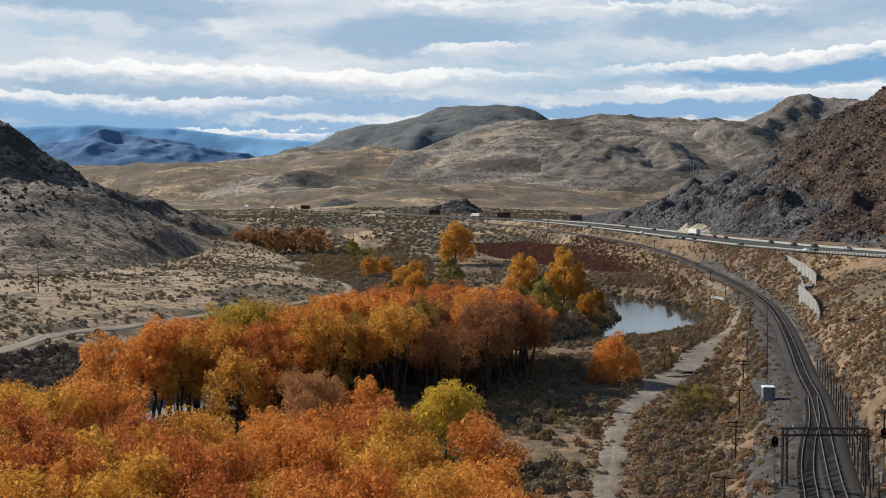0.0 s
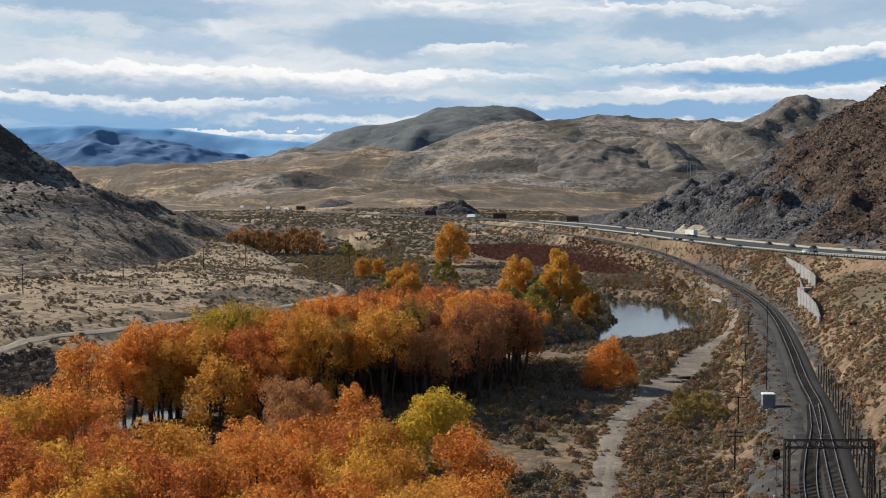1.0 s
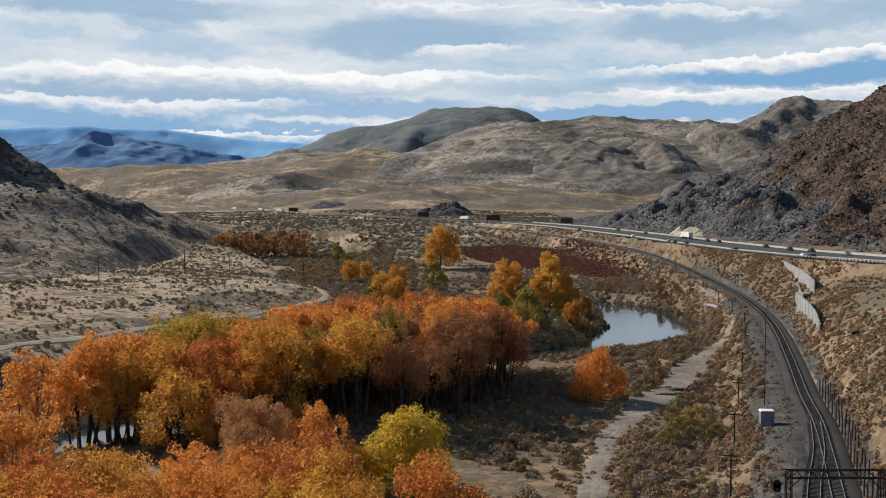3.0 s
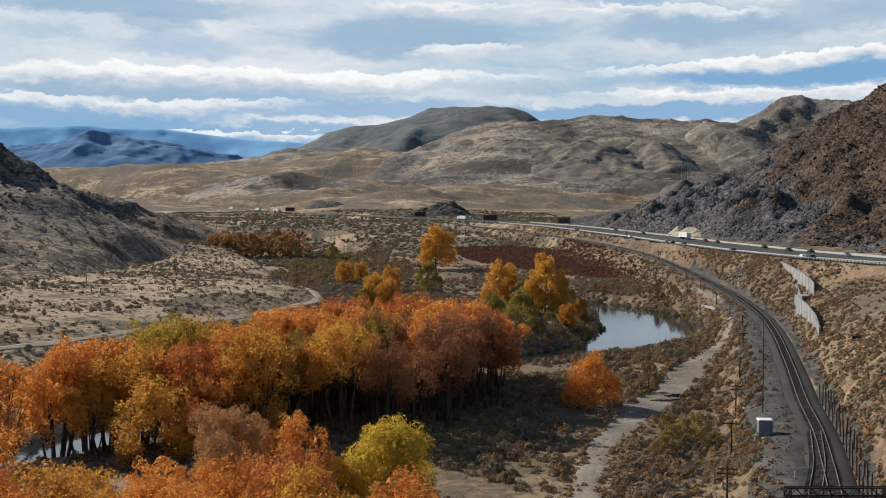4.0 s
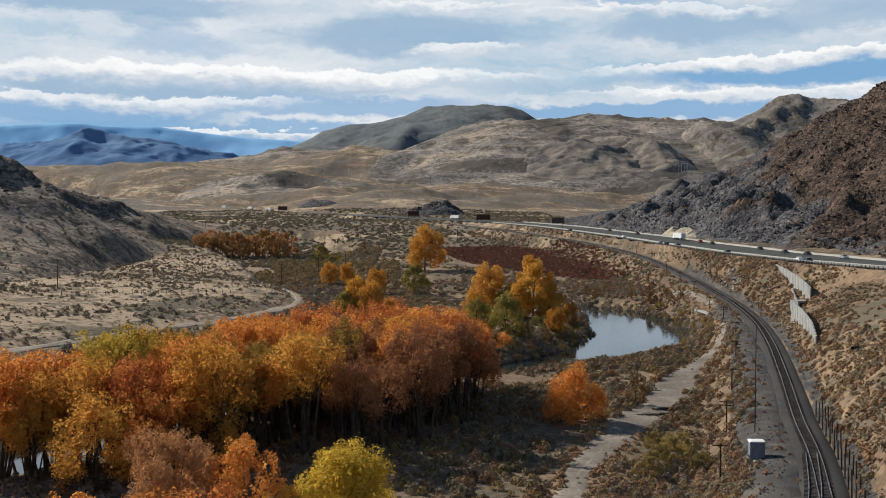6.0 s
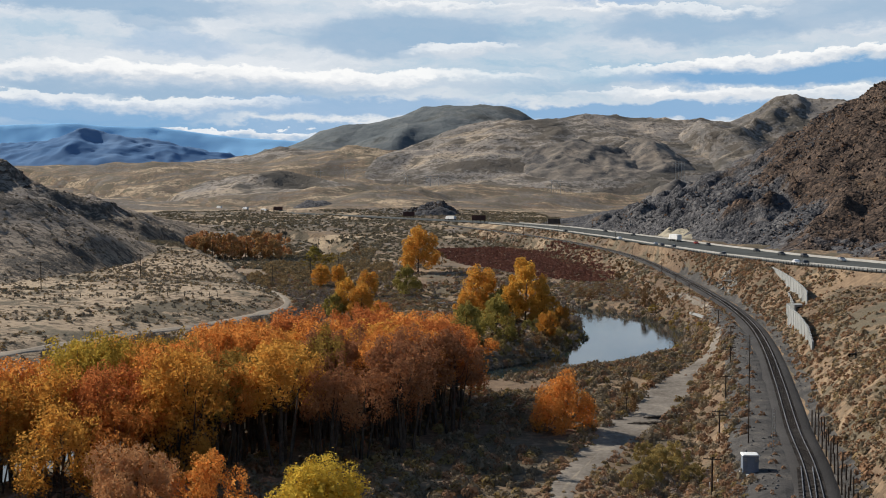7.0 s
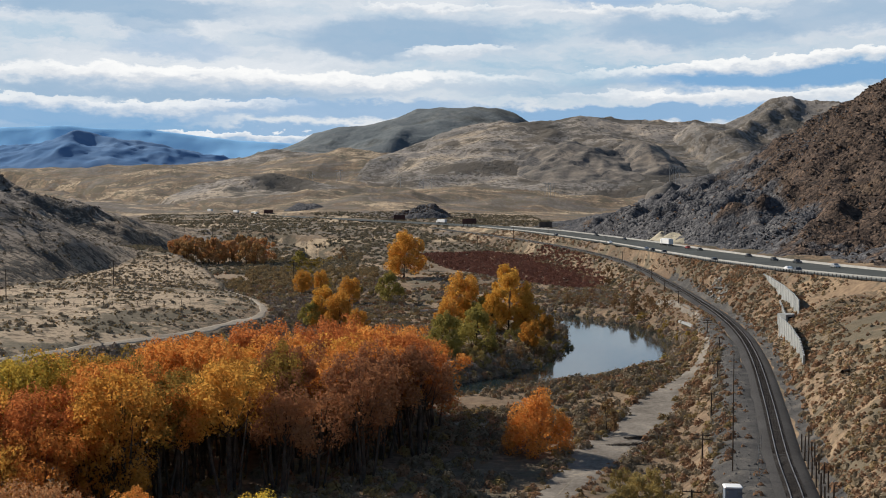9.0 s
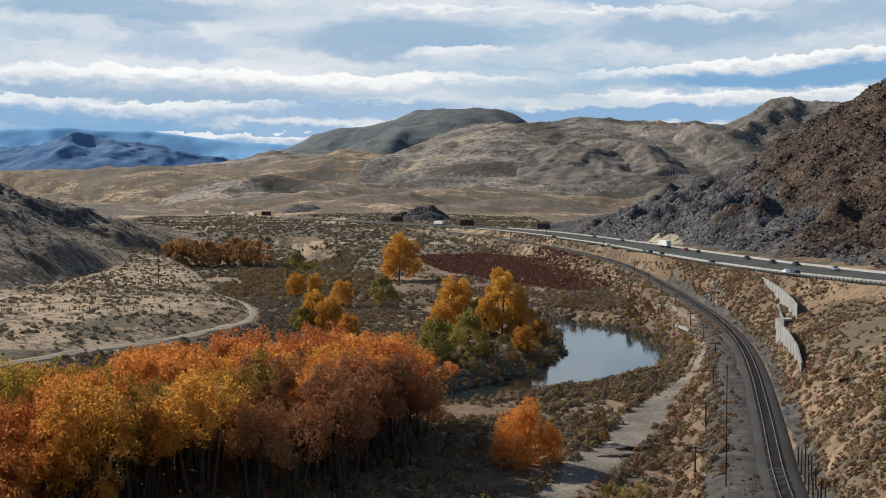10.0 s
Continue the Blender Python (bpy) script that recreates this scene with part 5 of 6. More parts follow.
S_brown = stone_material("rust_brown_stone", [(0.15, (0.034, 0.027, 0.023)), (0.5, (0.07, 0.051, 0.041)), (0.85, (0.125, 0.091, 0.068))])
S_grey = stone_material("blue_grey_stone", [(0.15, (0.04, 0.04, 0.043)), (0.5, (0.078, 0.077, 0.08)), (0.85, (0.13, 0.127, 0.127))])
P = pick(spots(17000, 110, 420, 420, 980, 63, 0.6, 60), lambda P: HIGH_F(P) > 36)
low_part = (P[:, 0] - 130) * 0.9 < (P[:, 1] - 480) * 0.35 + 30 * np.sin(P[:, 1] * 0.03)
boulders("boulders", P[~low_part], 0.6, 2.0, S_brown, "rust-brown broken boulders on the eastern slope", 64)
boulders("boulders", P[low_part], 0.5, 1.8, S_grey, "blue-grey scree above the highway", 65)
P = spots(2600, -400, -120, 520, 960, 67, 0.1, 45)
P = P[on_hills(P[:, 0], P[:, 1]) > 28]
boulders("boulders", P, 0.7, 2.4, S_brown, "dark outcrop stones on the western hill", 68)
P = np.array([(x, y) for x, y in scatter([(-26, 1392), (56, 1392), (56, 1425), (-26, 1425)], 3.0, 69)])
boulders("boulders", P, 0.8, 2.4, S_brown, "dark stones of the outcrop beside the highway", 70)

rng = np.random.default_rng(83)
Q = polyline([q for q in RAIL if 100 < q[1] < 430], 0.3)
P = np.array([(v.x + (rng.uniform(3.4, 6.5) if k % 4 == 0 else -rng.uniform(3.6, 11)), v.y + rng.uniform(-1, 1)) for k, v in enumerate(Q)])
boulders("gravel_stones", P, 0.12, 0.38, S_grey, "loose grey gravel stones beside the railway", 84, lambda X, Y: lies(X, Y) + 0.3)
shrubs("brush", P[::5] + rng.uniform(-0.8, 0.8, P[::5].shape), 0.4, 1.5, 24, B_rust, "small dry tufts on the railway gravel", 85, 0.6, lambda X, Y: lies(X, Y) + 0.25)


# ---- building blocks ----
def box(bm, x, y, z, sx, sy, sz, turn=0.0, bevel=0.0):
    """A box with its base centre at (x, y, z), with chamfered edges where bevel is given."""
    r = bmesh.ops.create_cube(bm, size=1.0, matrix=pose(x, y, z + sz / 2, 0, 0, turn) @ Matrix.Diagonal((sx, sy, sz, 1)))
    if bevel:
        es = list({e for v in r["verts"] for e in v.link_edges})
        bmesh.ops.bevel(bm, geom=es, offset=bevel, segments=1, affect="EDGES")
    return bm


def rod(bm, a, b, ra, rb=None, sides=8):
    limb(bm, Vector(a), Vector(b), ra, ra if rb is None else rb, sides)
    return bm


def paint(name, colour, rough=0.6, metal=0.0, wear=0.12, scale=2.0):
    lo, hi = tuple(c * (1 - wear) for c in colour), tuple(min(1, c * (1 + wear)) for c in colour)
    return material(name, lambda n: surface(n, ramp(n, noise_at(n, where(n), scale, 6, 0.65), [(0.35, lo), (0.65, hi)]), rough, noise_at(n, where(n), scale * 6, 3), 0.004, metal, 0.4))


M_wood = earth("weathered_pole_wood", [(0.38, (0.03, 0.022, 0.017)), (0.5, (0.06, 0.045, 0.034)), (0.62, (0.1, 0.078, 0.06))], 0.8, 6.0, 0.02)
M_iron = paint("dark_rusty_iron", (0.03, 0.022, 0.02), 0.7, 0.3, 0.5, 1.0)
M_galv = paint("dull_galvanised_steel", (0.3, 0.31, 0.31), 0.45, 0.6, 0.25, 1.0)
M_cabin = paint("blue_grey_painted_steel", (0.17, 0.205, 0.255), 0.5, 0.05, 0.15, 0.8)
M_white = paint("white_painted_metal", (0.72, 0.72, 0.7), 0.5, 0.0, 0.08, 0.7)
M_black = paint("black_painted_metal", (0.012, 0.012, 0.012), 0.5)
M_glass = material("dark_window_glass", lambda n: surface(n, (0.02, 0.025, 0.03), 0.08, spec=0.8))
M_rubber = paint("black_tyre_rubber", (0.02, 0.02, 0.02), 0.9)
M_lamp = paint("dim_lamp_glass", (0.12, 0.02, 0.015), 0.2)
M_barrier = earth("weathered_barrier_concrete", [(0.36, (0.3, 0.29, 0.265)), (0.5, (0.38, 0.37, 0.34)), (0.64, (0.45, 0.44, 0.41))], 0.2, 2.0, 0.02)
M_panel = earth("grey_weathered_concrete_panel", [(0.36, (0.22, 0.225, 0.22)), (0.5, (0.29, 0.295, 0.285)), (0.64, (0.35, 0.355, 0.34))], 0.35, 4.0, 0.02)
M_board = paint("faded_dark_red_board", (0.1, 0.045, 0.035), 0.8, 0.0, 0.25, 0.3)
M_board2 = paint("grey_brown_board_back", (0.07, 0.06, 0.055), 0.8, 0.0, 0.25, 0.3)
M_pale = earth("pale_cut_earth", [(0.36, (0.2, 0.175, 0.125)), (0.5, (0.3, 0.265, 0.195)), (0.64, (0.38, 0.34, 0.26))], 0.08, 0.6, 0.5)
M_log = earth("bleached_driftwood", [(0.36, (0.22, 0.2, 0.175)), (0.5, (0.32, 0.3, 0.265)), (0.64, (0.42, 0.39, 0.35))], 0.6, 5.0, 0.02)
M_gravel = earth("grey_gravel_pad", [(0.36, (0.036, 0.034, 0.033)), (0.46, (0.06, 0.057, 0.054)), (0.54, (0.086, 0.08, 0.074)), (0.64, (0.15, 0.13, 0.107))], 0.22, 2.5, 0.2)


def along(points, y, offset=0.0):
    """The place, and the way there in degrees, where a line of the plan passes y, moved to its right by offset."""
    p = polyline(points, 4.0)
    for a, b in zip(p[:-1], p[1:]):
        if a.y <= y <= b.y:
            v = a.lerp(b, (y - a.y) / max(b.y - a.y, 1e-6))
            d = (b - a).normalized()
            return v + Vector((d.y, -d.x, 0)) * offset, math.degrees(math.atan2(d.y, d.x))
    return p[-1], 90.0


# ---- railway ----
def rail_z(y):
    return float(knots(RAIL_Z, y)) + 0.14


SIDING = [(30.5, 92), (38.6, 118), (42.9, 132.7), (46.9, 147), (52.4, 163.5), (58.4, 180), (64.8, 201)]


def bar_along(points, offset, width, height, z, step=3.0):
    """A long bar of oblong section along a line."""
    bm = bmesh.new()
    p = polyline(points, step)
    prev = None
    for i, v in enumerate(p):
        d = (p[min(i + 1, len(p) - 1)] - p[max(i - 1, 0)]).normalized()
        s = Vector((d.y, -d.x, 0))
        c = v + s * offset
        h = z(c.y)
        ring = [bm.verts.new((c.x + s.x * k * width, c.y + s.y * k * width, h + q)) for k, q in ((-0.5, 0), (-0.5, height), (0.5, height), (0.5, 0))]
        if prev:
            for k in range(4):
                bm.faces.new((prev[k], prev[(k + 1) % 4], ring[(k + 1) % 4], ring[k]))
        else:
            bm.faces.new(ring)
        prev = ring
    bm.faces.new(prev[::-1])
    bmesh.ops.recalc_face_normals(bm, faces=bm.faces)
    return bm


bm = box(bmesh.new(), 0, 0, -0.03, 2.6, 0.24, 0.17)
TIE = bpy.data.meshes.new('tie')
bm.to_mesh(TIE)
bm.free()
TIE.materials.append(M_tie)


def track(points, label, y_end, lift=0.0):
    t = thing("railway_track", 0, 0, 0, 0, label, "railway track")
    line = [q for q in points if q[1] <= y_end]
    for o in (-0.745, 0.745):
        part("rail", bar_along(line, o, 0.11, 0.17, lambda y: rail_z(y) + 0.14 + lift), M_steel, t, "worn steel rail with a bright top")
    p = polyline(line, 0.62)
    verts, faces = [], []
    for i in range(len(p) - 1):
        d = (p[i + 1] - p[i]).normalized()
        z = rail_z(p[i].y) + lift
        if 128 < p[i].y < 290:
            o = new("tie", TIE)
            o.parent = t
            o.matrix_local = pose(p[i].x, p[i].y, z, 0, 0, math.degrees(math.atan2(d.y, d.x)) - 90)
            continue
        s = Vector((d.y, -d.x, 0))
        n = len(verts)
        for zz in (z - 0.03, z + 0.14):
            for a, b in ((-1.3, -0.12), (1.3, -0.12), (1.3, 0.12), (-1.3, 0.12)):
                q = p[i] + s * a + d * b
                verts.append((q.x, q.y, zz))
        faces += [(n, n + 1, n + 5, n + 4), (n + 1, n + 2, n + 6, n + 5), (n + 2, n + 3, n + 7, n + 6), (n + 3, n, n + 4, n + 7), (n + 4, n + 5, n + 6, n + 7)]
    me = bpy.data.meshes.new("tie_row")
    me.from_pydata(verts, [], faces)
    me.materials.append(M_tie)
    o = new("tie_row", me)
    o.parent = t
    tagged(o, "dark creosoted wooden ties further along", kind="stuff")
    return t


track(RAIL, "single railway track curving along the valley side", 1000)
track(SIDING, "siding track joining the main line at a switch", 202, 0.012)
tagged(obj("gravel", ribbon([(q[0], q[1]) for q in RAIL if 100 < q[1] < 420], lambda v: 9.0 * float(np.interp(v.y, [270, 420], [1.15, 0.6])) + 1.2 * math.sin(v.y * 0.13) + 0.5 * math.sin(v.y * 0.4), drape, 2.0, 0.3, -6.2, 0.8), M_gravel), "grey gravel pad beside the railway", "gravel", kind="structure")



tagged(obj("gravel", ribbon([q for q in RAIL if 100 < q[1] < 620], lambda v: 3.4 + 0.8 * math.sin(v.y * 0.17) + 0.6 * math.sin(v.y * 0.61), drape, 1.5, 0.07, 4.6, 0.3), M_gravel), "dark gravel shoulder below the railway slope", "gravel", kind="structure")


def signal_bridge(y):
    """Two posts left and right of both tracks, and a latticed beam between them."""
    x0, x1 = 42.0, 51.9
    g = thing("signal_bridge", (x0 + x1) / 2, y, rail_z(y) - 0.2, 0, "dark rusty steel signal bridge spanning two tracks", "signal bridge")
    half, top = (x1 - x0) / 2, 7.0
    for s in (-1, 1):
        bm = bmesh.new()
        for a in (-0.28, 0.28):
            for b in (-0.28, 0.28):
                box(bm, s * half + a, b, 0, 0.11, 0.11, top)
        for k in range(9):
            z = 0.3 + k * 0.75
            for a in (-0.28, 0.28):
                rod(bm, (s * half + a, -0.28, z), (s * half + a, 0.28, z + 0.7), 0.035, sides=4)
                rod(bm, (s * half - a, 0.28, z), (s * half + a, a * 1.0, z + 0.7), 0.035, sides=4)
            rod(bm, (s * half - 0.28, -0.28, z), (s * half + 0.28, -0.28, z + 0.7), 0.035, sides=4)
        part("post", bm, M_iron, g)
    bm = bmesh.new()
    for b in (-0.3, 0.3):
        box(bm, 0, b, top - 0.85, 2 * half + 0.6, 0.12, 0.13)
        box(bm, 0, b, top, 2 * half + 0.6, 0.12, 0.13)
        n = 13
        for k in range(n):
            xa, xb = -half + 2 * half * k / n, -half + 2 * half * (k + 1) / n
            up = k % 2
            rod(bm, (xa, b, top - 0.8 + up * 0.85), (xb, b, top + 0.05 - up * 0.85), 0.04, sides=4)
    part("beam", bm, M_iron, g)
    bm = bmesh.new()
    for s, l in ((-1, 1.3), (1, 1.3)):
        rod(bm, (s * half, 0, top - 2.0), (s * (half - l), 0, top - 0.85), 0.06, sides=5)
    part("brace", bm, M_iron, g)
    return g


signal_bridge(140.5)


def signal_mast(x, y, tall):
    z = z_at(x, y)
    g = thing("signal_mast", x, y, z, 0, "slim grey railway signal mast with a black oval head", "railway signal", "railway signals")
    bm = bmesh.new()
    rod(bm, (0, 0, -0.3), (0, 0, tall), 0.075, 0.06)
    part("pole", bm, M_galv, g)
    bm = bmesh.new()
    box(bm, 0, 0, 0, 0.5, 0.5, 1.3, 0, 0.05)
    part("base_case", bm, M_galv, g)
    bm = bmesh.new()
    for k in range(2):
        r = bmesh.ops.create_cone(bm, cap_ends=True, segments=20, radius1=0.42, radius2=0.42, depth=0.05, matrix=pose(0, -0.12, tall - 0.1 + 0.55 * k, 90))
    box(bm, 0, -0.12, tall - 0.1, 0.84, 0.05, 0.55)
    box(bm, 0, 0.1, tall - 0.3, 0.35, 0.4, 1.0, 0, 0.04)
    h = part("signal_head", bm, M_black, g, "black oval signal target")
    for k in range(2):
        bm = bmesh.new()
        rod(bm, (0, -0.15, tall - 0.1 + 0.55 * k), (0, -0.3, tall - 0.1 + 0.55 * k), 0.13, sides=10)
        part("lamp", bm, M_lamp, h)
    bm = bmesh.new()
    for k in range(int(tall / 0.4)):
        rod(bm, (-0.2, 0.14, 0.6 + k * 0.4), (0.2, 0.14, 0.6 + k * 0.4), 0.02, sides=4)
    for s in (-0.2, 0.2):
        rod(bm, (s, 0.14, 0.3), (s, 0.14, tall), 0.02, sides=4)
    part("ladder", bm, M_galv, g)
    return g


signal_mast(40.6, 140.0, 6.0)
signal_mast(53.4, 138.6, 6.0)


def relay_cabin(x, y, turn, wide, deep, tall, label, roof=None):
    """A sheet-metal signal cabin: body, overhanging roof, door with handle, vents, footing."""
    z = z_at(x, y)
    g = thing("signal_cabin", x, y, z, turn, label, "cabin", "signal cabins")
    bm = bmesh.new()
    box(bm, 0, 0, -0.4, wide + 0.3, deep + 0.3, 0.6)
    part("footing", bm, M_concrete, g)
    bm = bmesh.new()
    box(bm, 0, 0, 0.2, wide, deep, tall - 0.45, 0, 0.03)
    for k in (-0.3, 0.3):
        box(bm, wide * k, -deep / 2 - 0.01, 0.3, 0.05, 0.04, tall - 0.7)
    part("body", bm, M_cabin, g)
    bm = bmesh.new()
    r = box(bm, 0, 0, tall - 0.27, wide + 0.25, deep + 0.25, 0.12, 0, 0.02)
    for v in bm.verts:
        if v.co.z > tall - 0.2:
            v.co.x *= 0.86
            v.co.z += 0.05
    part("roof", bm, roof or M_white, g, "dull grey metal roof" if roof else "white overhanging metal roof")
    bm = bmesh.new()
    box(bm, 0, -deep / 2 - 0.03, 0.35, 0.9, 0.05, 1.9, 0, 0.01)
    d = part("door", bm, M_cabin, g)
    bm = bmesh.new()
    rod(bm, (0.33, -deep / 2 - 0.1, 1.2), (0.33, -deep / 2 - 0.1, 1.45), 0.025)
    part("handle", bm, M_galv, d)
    bm = bmesh.new()
    box(bm, 0, -deep / 2 - 0.5, 0.0, 1.2, 0.8, 0.22)
    part("step", bm, M_concrete, g)
    for s in (-1, 1):
        bm = bmesh.new()
        for k in range(5):
            box(bm, s * wide * 0.36, -deep / 2 - 0.03, tall - 1.0 + k * 0.09, 0.4, 0.03, 0.05)
        part("vent", bm, M_galv, g)
    return g


relay_cabin(57.3, 201.8, -6, 2.1, 1.7, 2.9, "blue-grey metal signal cabin with a white roof beside the track")
relay_cabin(36.9, 129.4, -6, 3.2, 2.4, 2.3, "grey metal signal cabin beside the signal bridge", M_cabin)


def telegraph_pole(x, y, top, arms=2, name="telegraph_pole", label="old dark wooden telegraph pole with crossarms", group="telegraph poles along the railway", radius=0.15, wide=2.4, turn=0.0):
    z = z_at(x, y)
    tall = top - z
    g = thing(name, x, y, z, turn, label, "utility pole", group)
    bm = bmesh.new()
    rod(bm, (0, 0, -0.6), (0, 0, tall), radius, radius * 0.72)
    part("pole", bm, M_wood, g)
    for k in range(arms):
        bm = bmesh.new()
        box(bm, 0, -0.14, tall - 0.35 - 0.6 * k, wide, 0.12, 0.14)
        arm = part("crossarm", bm, M_wood, g)
        for i in range(6):
            bm = bmesh.new()
            rod(bm, (-wide * 0.46 + wide * 0.92 * i / 5, -0.14, tall - 0.22 - 0.6 * k), (-wide * 0.46 + wide * 0.92 * i / 5, -0.14, tall - 0.02 - 0.6 * k), 0.04, 0.025, 6)
            part("insulator", bm, M_glass, arm)
    return g


for i, (x, y) in enumerate([(34, 138), (43.5, 170), (52, 201), (61, 233), (71.5, 270), (82, 307), (92, 345), (98.5, 384), (104, 424), (108, 465), (112, 508), (117, 560), (121, 616), (124, 676), (125, 740)]):
    telegraph_pole(x, y, 2.2 + 0.002 * (y - 170) + [0, 0.3, -0.2, 0.15][i % 4] + max(0, z_at(x, y) + 1.5), 2 if i % 2 else 1, turn=-14)
for x, y, h in ((62.0, 219.5, 16.6),):
    g = thing("radio_mast", x, y, z_at(x, y), 0, "tall slender grey antenna mast beside the track", "mast")
    bm = bmesh.new()
    rod(bm, (0, 0, -0.3), (0, 0, h), 0.11, 0.06)
    part("pole", bm, M_wood, g)
    bm = bmesh.new()
    for k in range(4):
        rod(bm, (-0.45, 0, h - 0.4 - 0.5 * k), (0.45, 0, h - 0.4 - 0.5 * k), 0.025, sides=5)
    part("antenna", bm, M_galv, g)
g = thing("ladder_mast", 63.6, 212.0, z_at(63.6, 212), 0, "short grey lattice mast with a ladder beside the track", "mast")
bm = bmesh.new()
for a in (-0.18, 0.18):
    rod(bm, (a, 0, -0.2), (a, 0, 6.4), 0.04, sides=6)
part("frame", bm, M_galv, g)
bm = bmesh.new()
for k in range(15):
    rod(bm, (-0.18, 0, 0.3 + 0.42 * k), (0.18, 0, 0.3 + 0.42 * k), 0.025, sides=4)
part("rungs", bm, M_galv, g)

def wire(points, r=0.012):
    """One unbroken wire through the given places."""
    bm = bmesh.new()
    prev = None
    for x, y, z in points:
        ring = [bm.verts.new((x + a * r, y, z + b * r)) for a, b in ((1, 0), (0, 1), (-1, 0), (0, -1))]
        if prev:
            for k in range(4):
                bm.faces.new((prev[k], prev[(k + 1) % 4], ring[(k + 1) % 4], ring[k]))
        prev = ring
    return bm


# slide fence between track and slope
fence = thing("slide_fence", 0, 0, 0, 0, "row of dark timber posts with wires beside the track", "fence")
rnd = random.Random(9)
tops = []
y = 132.0
while y < 232:
    for off in (3.1, 4.2):
        v, a = along(RAIL, y + (0 if off < 3.5 else 1.6), off)
        h = rnd.uniform(2.8, 3.9) if off < 3.5 else rnd.uniform(2.0, 3.4)
        z = z_at(v.x, v.y)
        bm = bmesh.new()
        rod(bm, (v.x, v.y, z - 0.5), (v.x + rnd.uniform(-0.1, 0.1), v.y, z + h), 0.13, 0.1, 7)
        part("post", bm, M_wood, fence)
        if off < 3.5:
            tops.append((v.x, v.y, z))
    y += 5.2
for k in range(6):
    part("wire", wire([(a[0], a[1], a[2] + 0.6 + 0.55 * k) for a in tops]), M_iron, fence)
for x, y, h in ((55.6, 141, 5.5), (57.0, 146, 6.2), (58.6, 152, 5.2)):
    telegraph_pole(x, y, z_at(x, y) + h, 1, wide=1.6, group="poles at the signal bridge")
# white marker posts
for x, y in ((52.6, 172.0), (50.8, 181.0), (54.2, 206.5), (53.4, 208.0), (45.8, 152.0)):
    g = thing("marker_post", x, y, z_at(x, y), 0, "short pale marker post beside the track", "post", "marker posts")
    bm = bmesh.new()
    box(bm, 0, 0, -0.2, 0.14, 0.1, 1.5, 0, 0.02)
    part("post", bm, M_white, g)

# ---- terrace: utility poles and fence ----
for x, y in ((-128, 364), (-114.2, 427), (-99.3, 497.5), (-89.6, 546), (-62, 600), (-50, 660), (-40, 720)):
    telegraph_pole(x, y, z_at(x, y) + 9.6, 1, "utility_pole", "tall wooden utility pole with one crossarm", "utility poles on the terrace", 0.16, 2.2, -10)
fence = thing("wire_fence", 0, 0, 0, 0, "sagging wire fence on short wooden posts across the terrace", "fence")
feet = []
for i in range(22):
    x, y = -108 + i * 2.35, 402 + i * 1.75 + math.sin(i * 0.7)
    z = z_at(x, y)
    bm = bmesh.new()
    rod(bm, (x, y, z - 0.3), (x + rnd.uniform(-0.08, 0.08), y, z + rnd.uniform(1.2, 1.7)), 0.1, 0.08, 6)
    part("post", bm, M_wood, fence)
    feet.append((x, y, z))
for h in (0.5, 1.0):
    part("wire", wire([(x, y, z + h) for x, y, z in feet]), M_iron, fence)

# ---- highway furniture ----
HW = [q for q in HIGHWAY if 250 < q[1] < 1400]
hz = lambda y: float(knots(HIGHWAY_Z, y)) + 0.15
for off, h, l in ((14.6, 0.95, "long white concrete barrier on the highway's far edge"), (-14.2, 0.8, "long white concrete barrier along the highway's middle")):
    b = obj("concrete_barrier", bar_along([q for q in HW if q[1] < 1090], off, 0.4, h * 0.85, hz, 6.0), M_barrier)
    tagged(b, l, "barrier", kind="structure")
rail = thing("guardrail", 0, 0, 0, 0, "grey steel guardrail on posts at the highway's edge", "guardrail")
part("rail", bar_along([q for q in HW if q[1] < 660], -19.0, 0.1, 0.34, lambda y: hz(y) + 0.45, 6.0), M_galv, rail)
for k in range(110):
    v, a = along(HIGHWAY, 330 + k * 2.6, -19.1)
    bm = bmesh.new()
    box(bm, v.x, v.y, hz(v.y) - 0.4, 0.18, 0.18, 1.15, a)
    part("post", bm, M_iron, rail)


def wheel(parent, x, y, r, w):
    bm = bmesh.new()
    rod(bm, (x, y - w / 2, r), (x, y + w / 2, r), r, sides=14)
    t = part("wheel", bm, M_rubber, parent)
    bm = bmesh.new()
    rod(bm, (x, y - w / 2 - 0.01, r), (x, y + w / 2 + 0.01, r), r * 0.55, sides=10)
    part("rim", bm, M_galv, t)


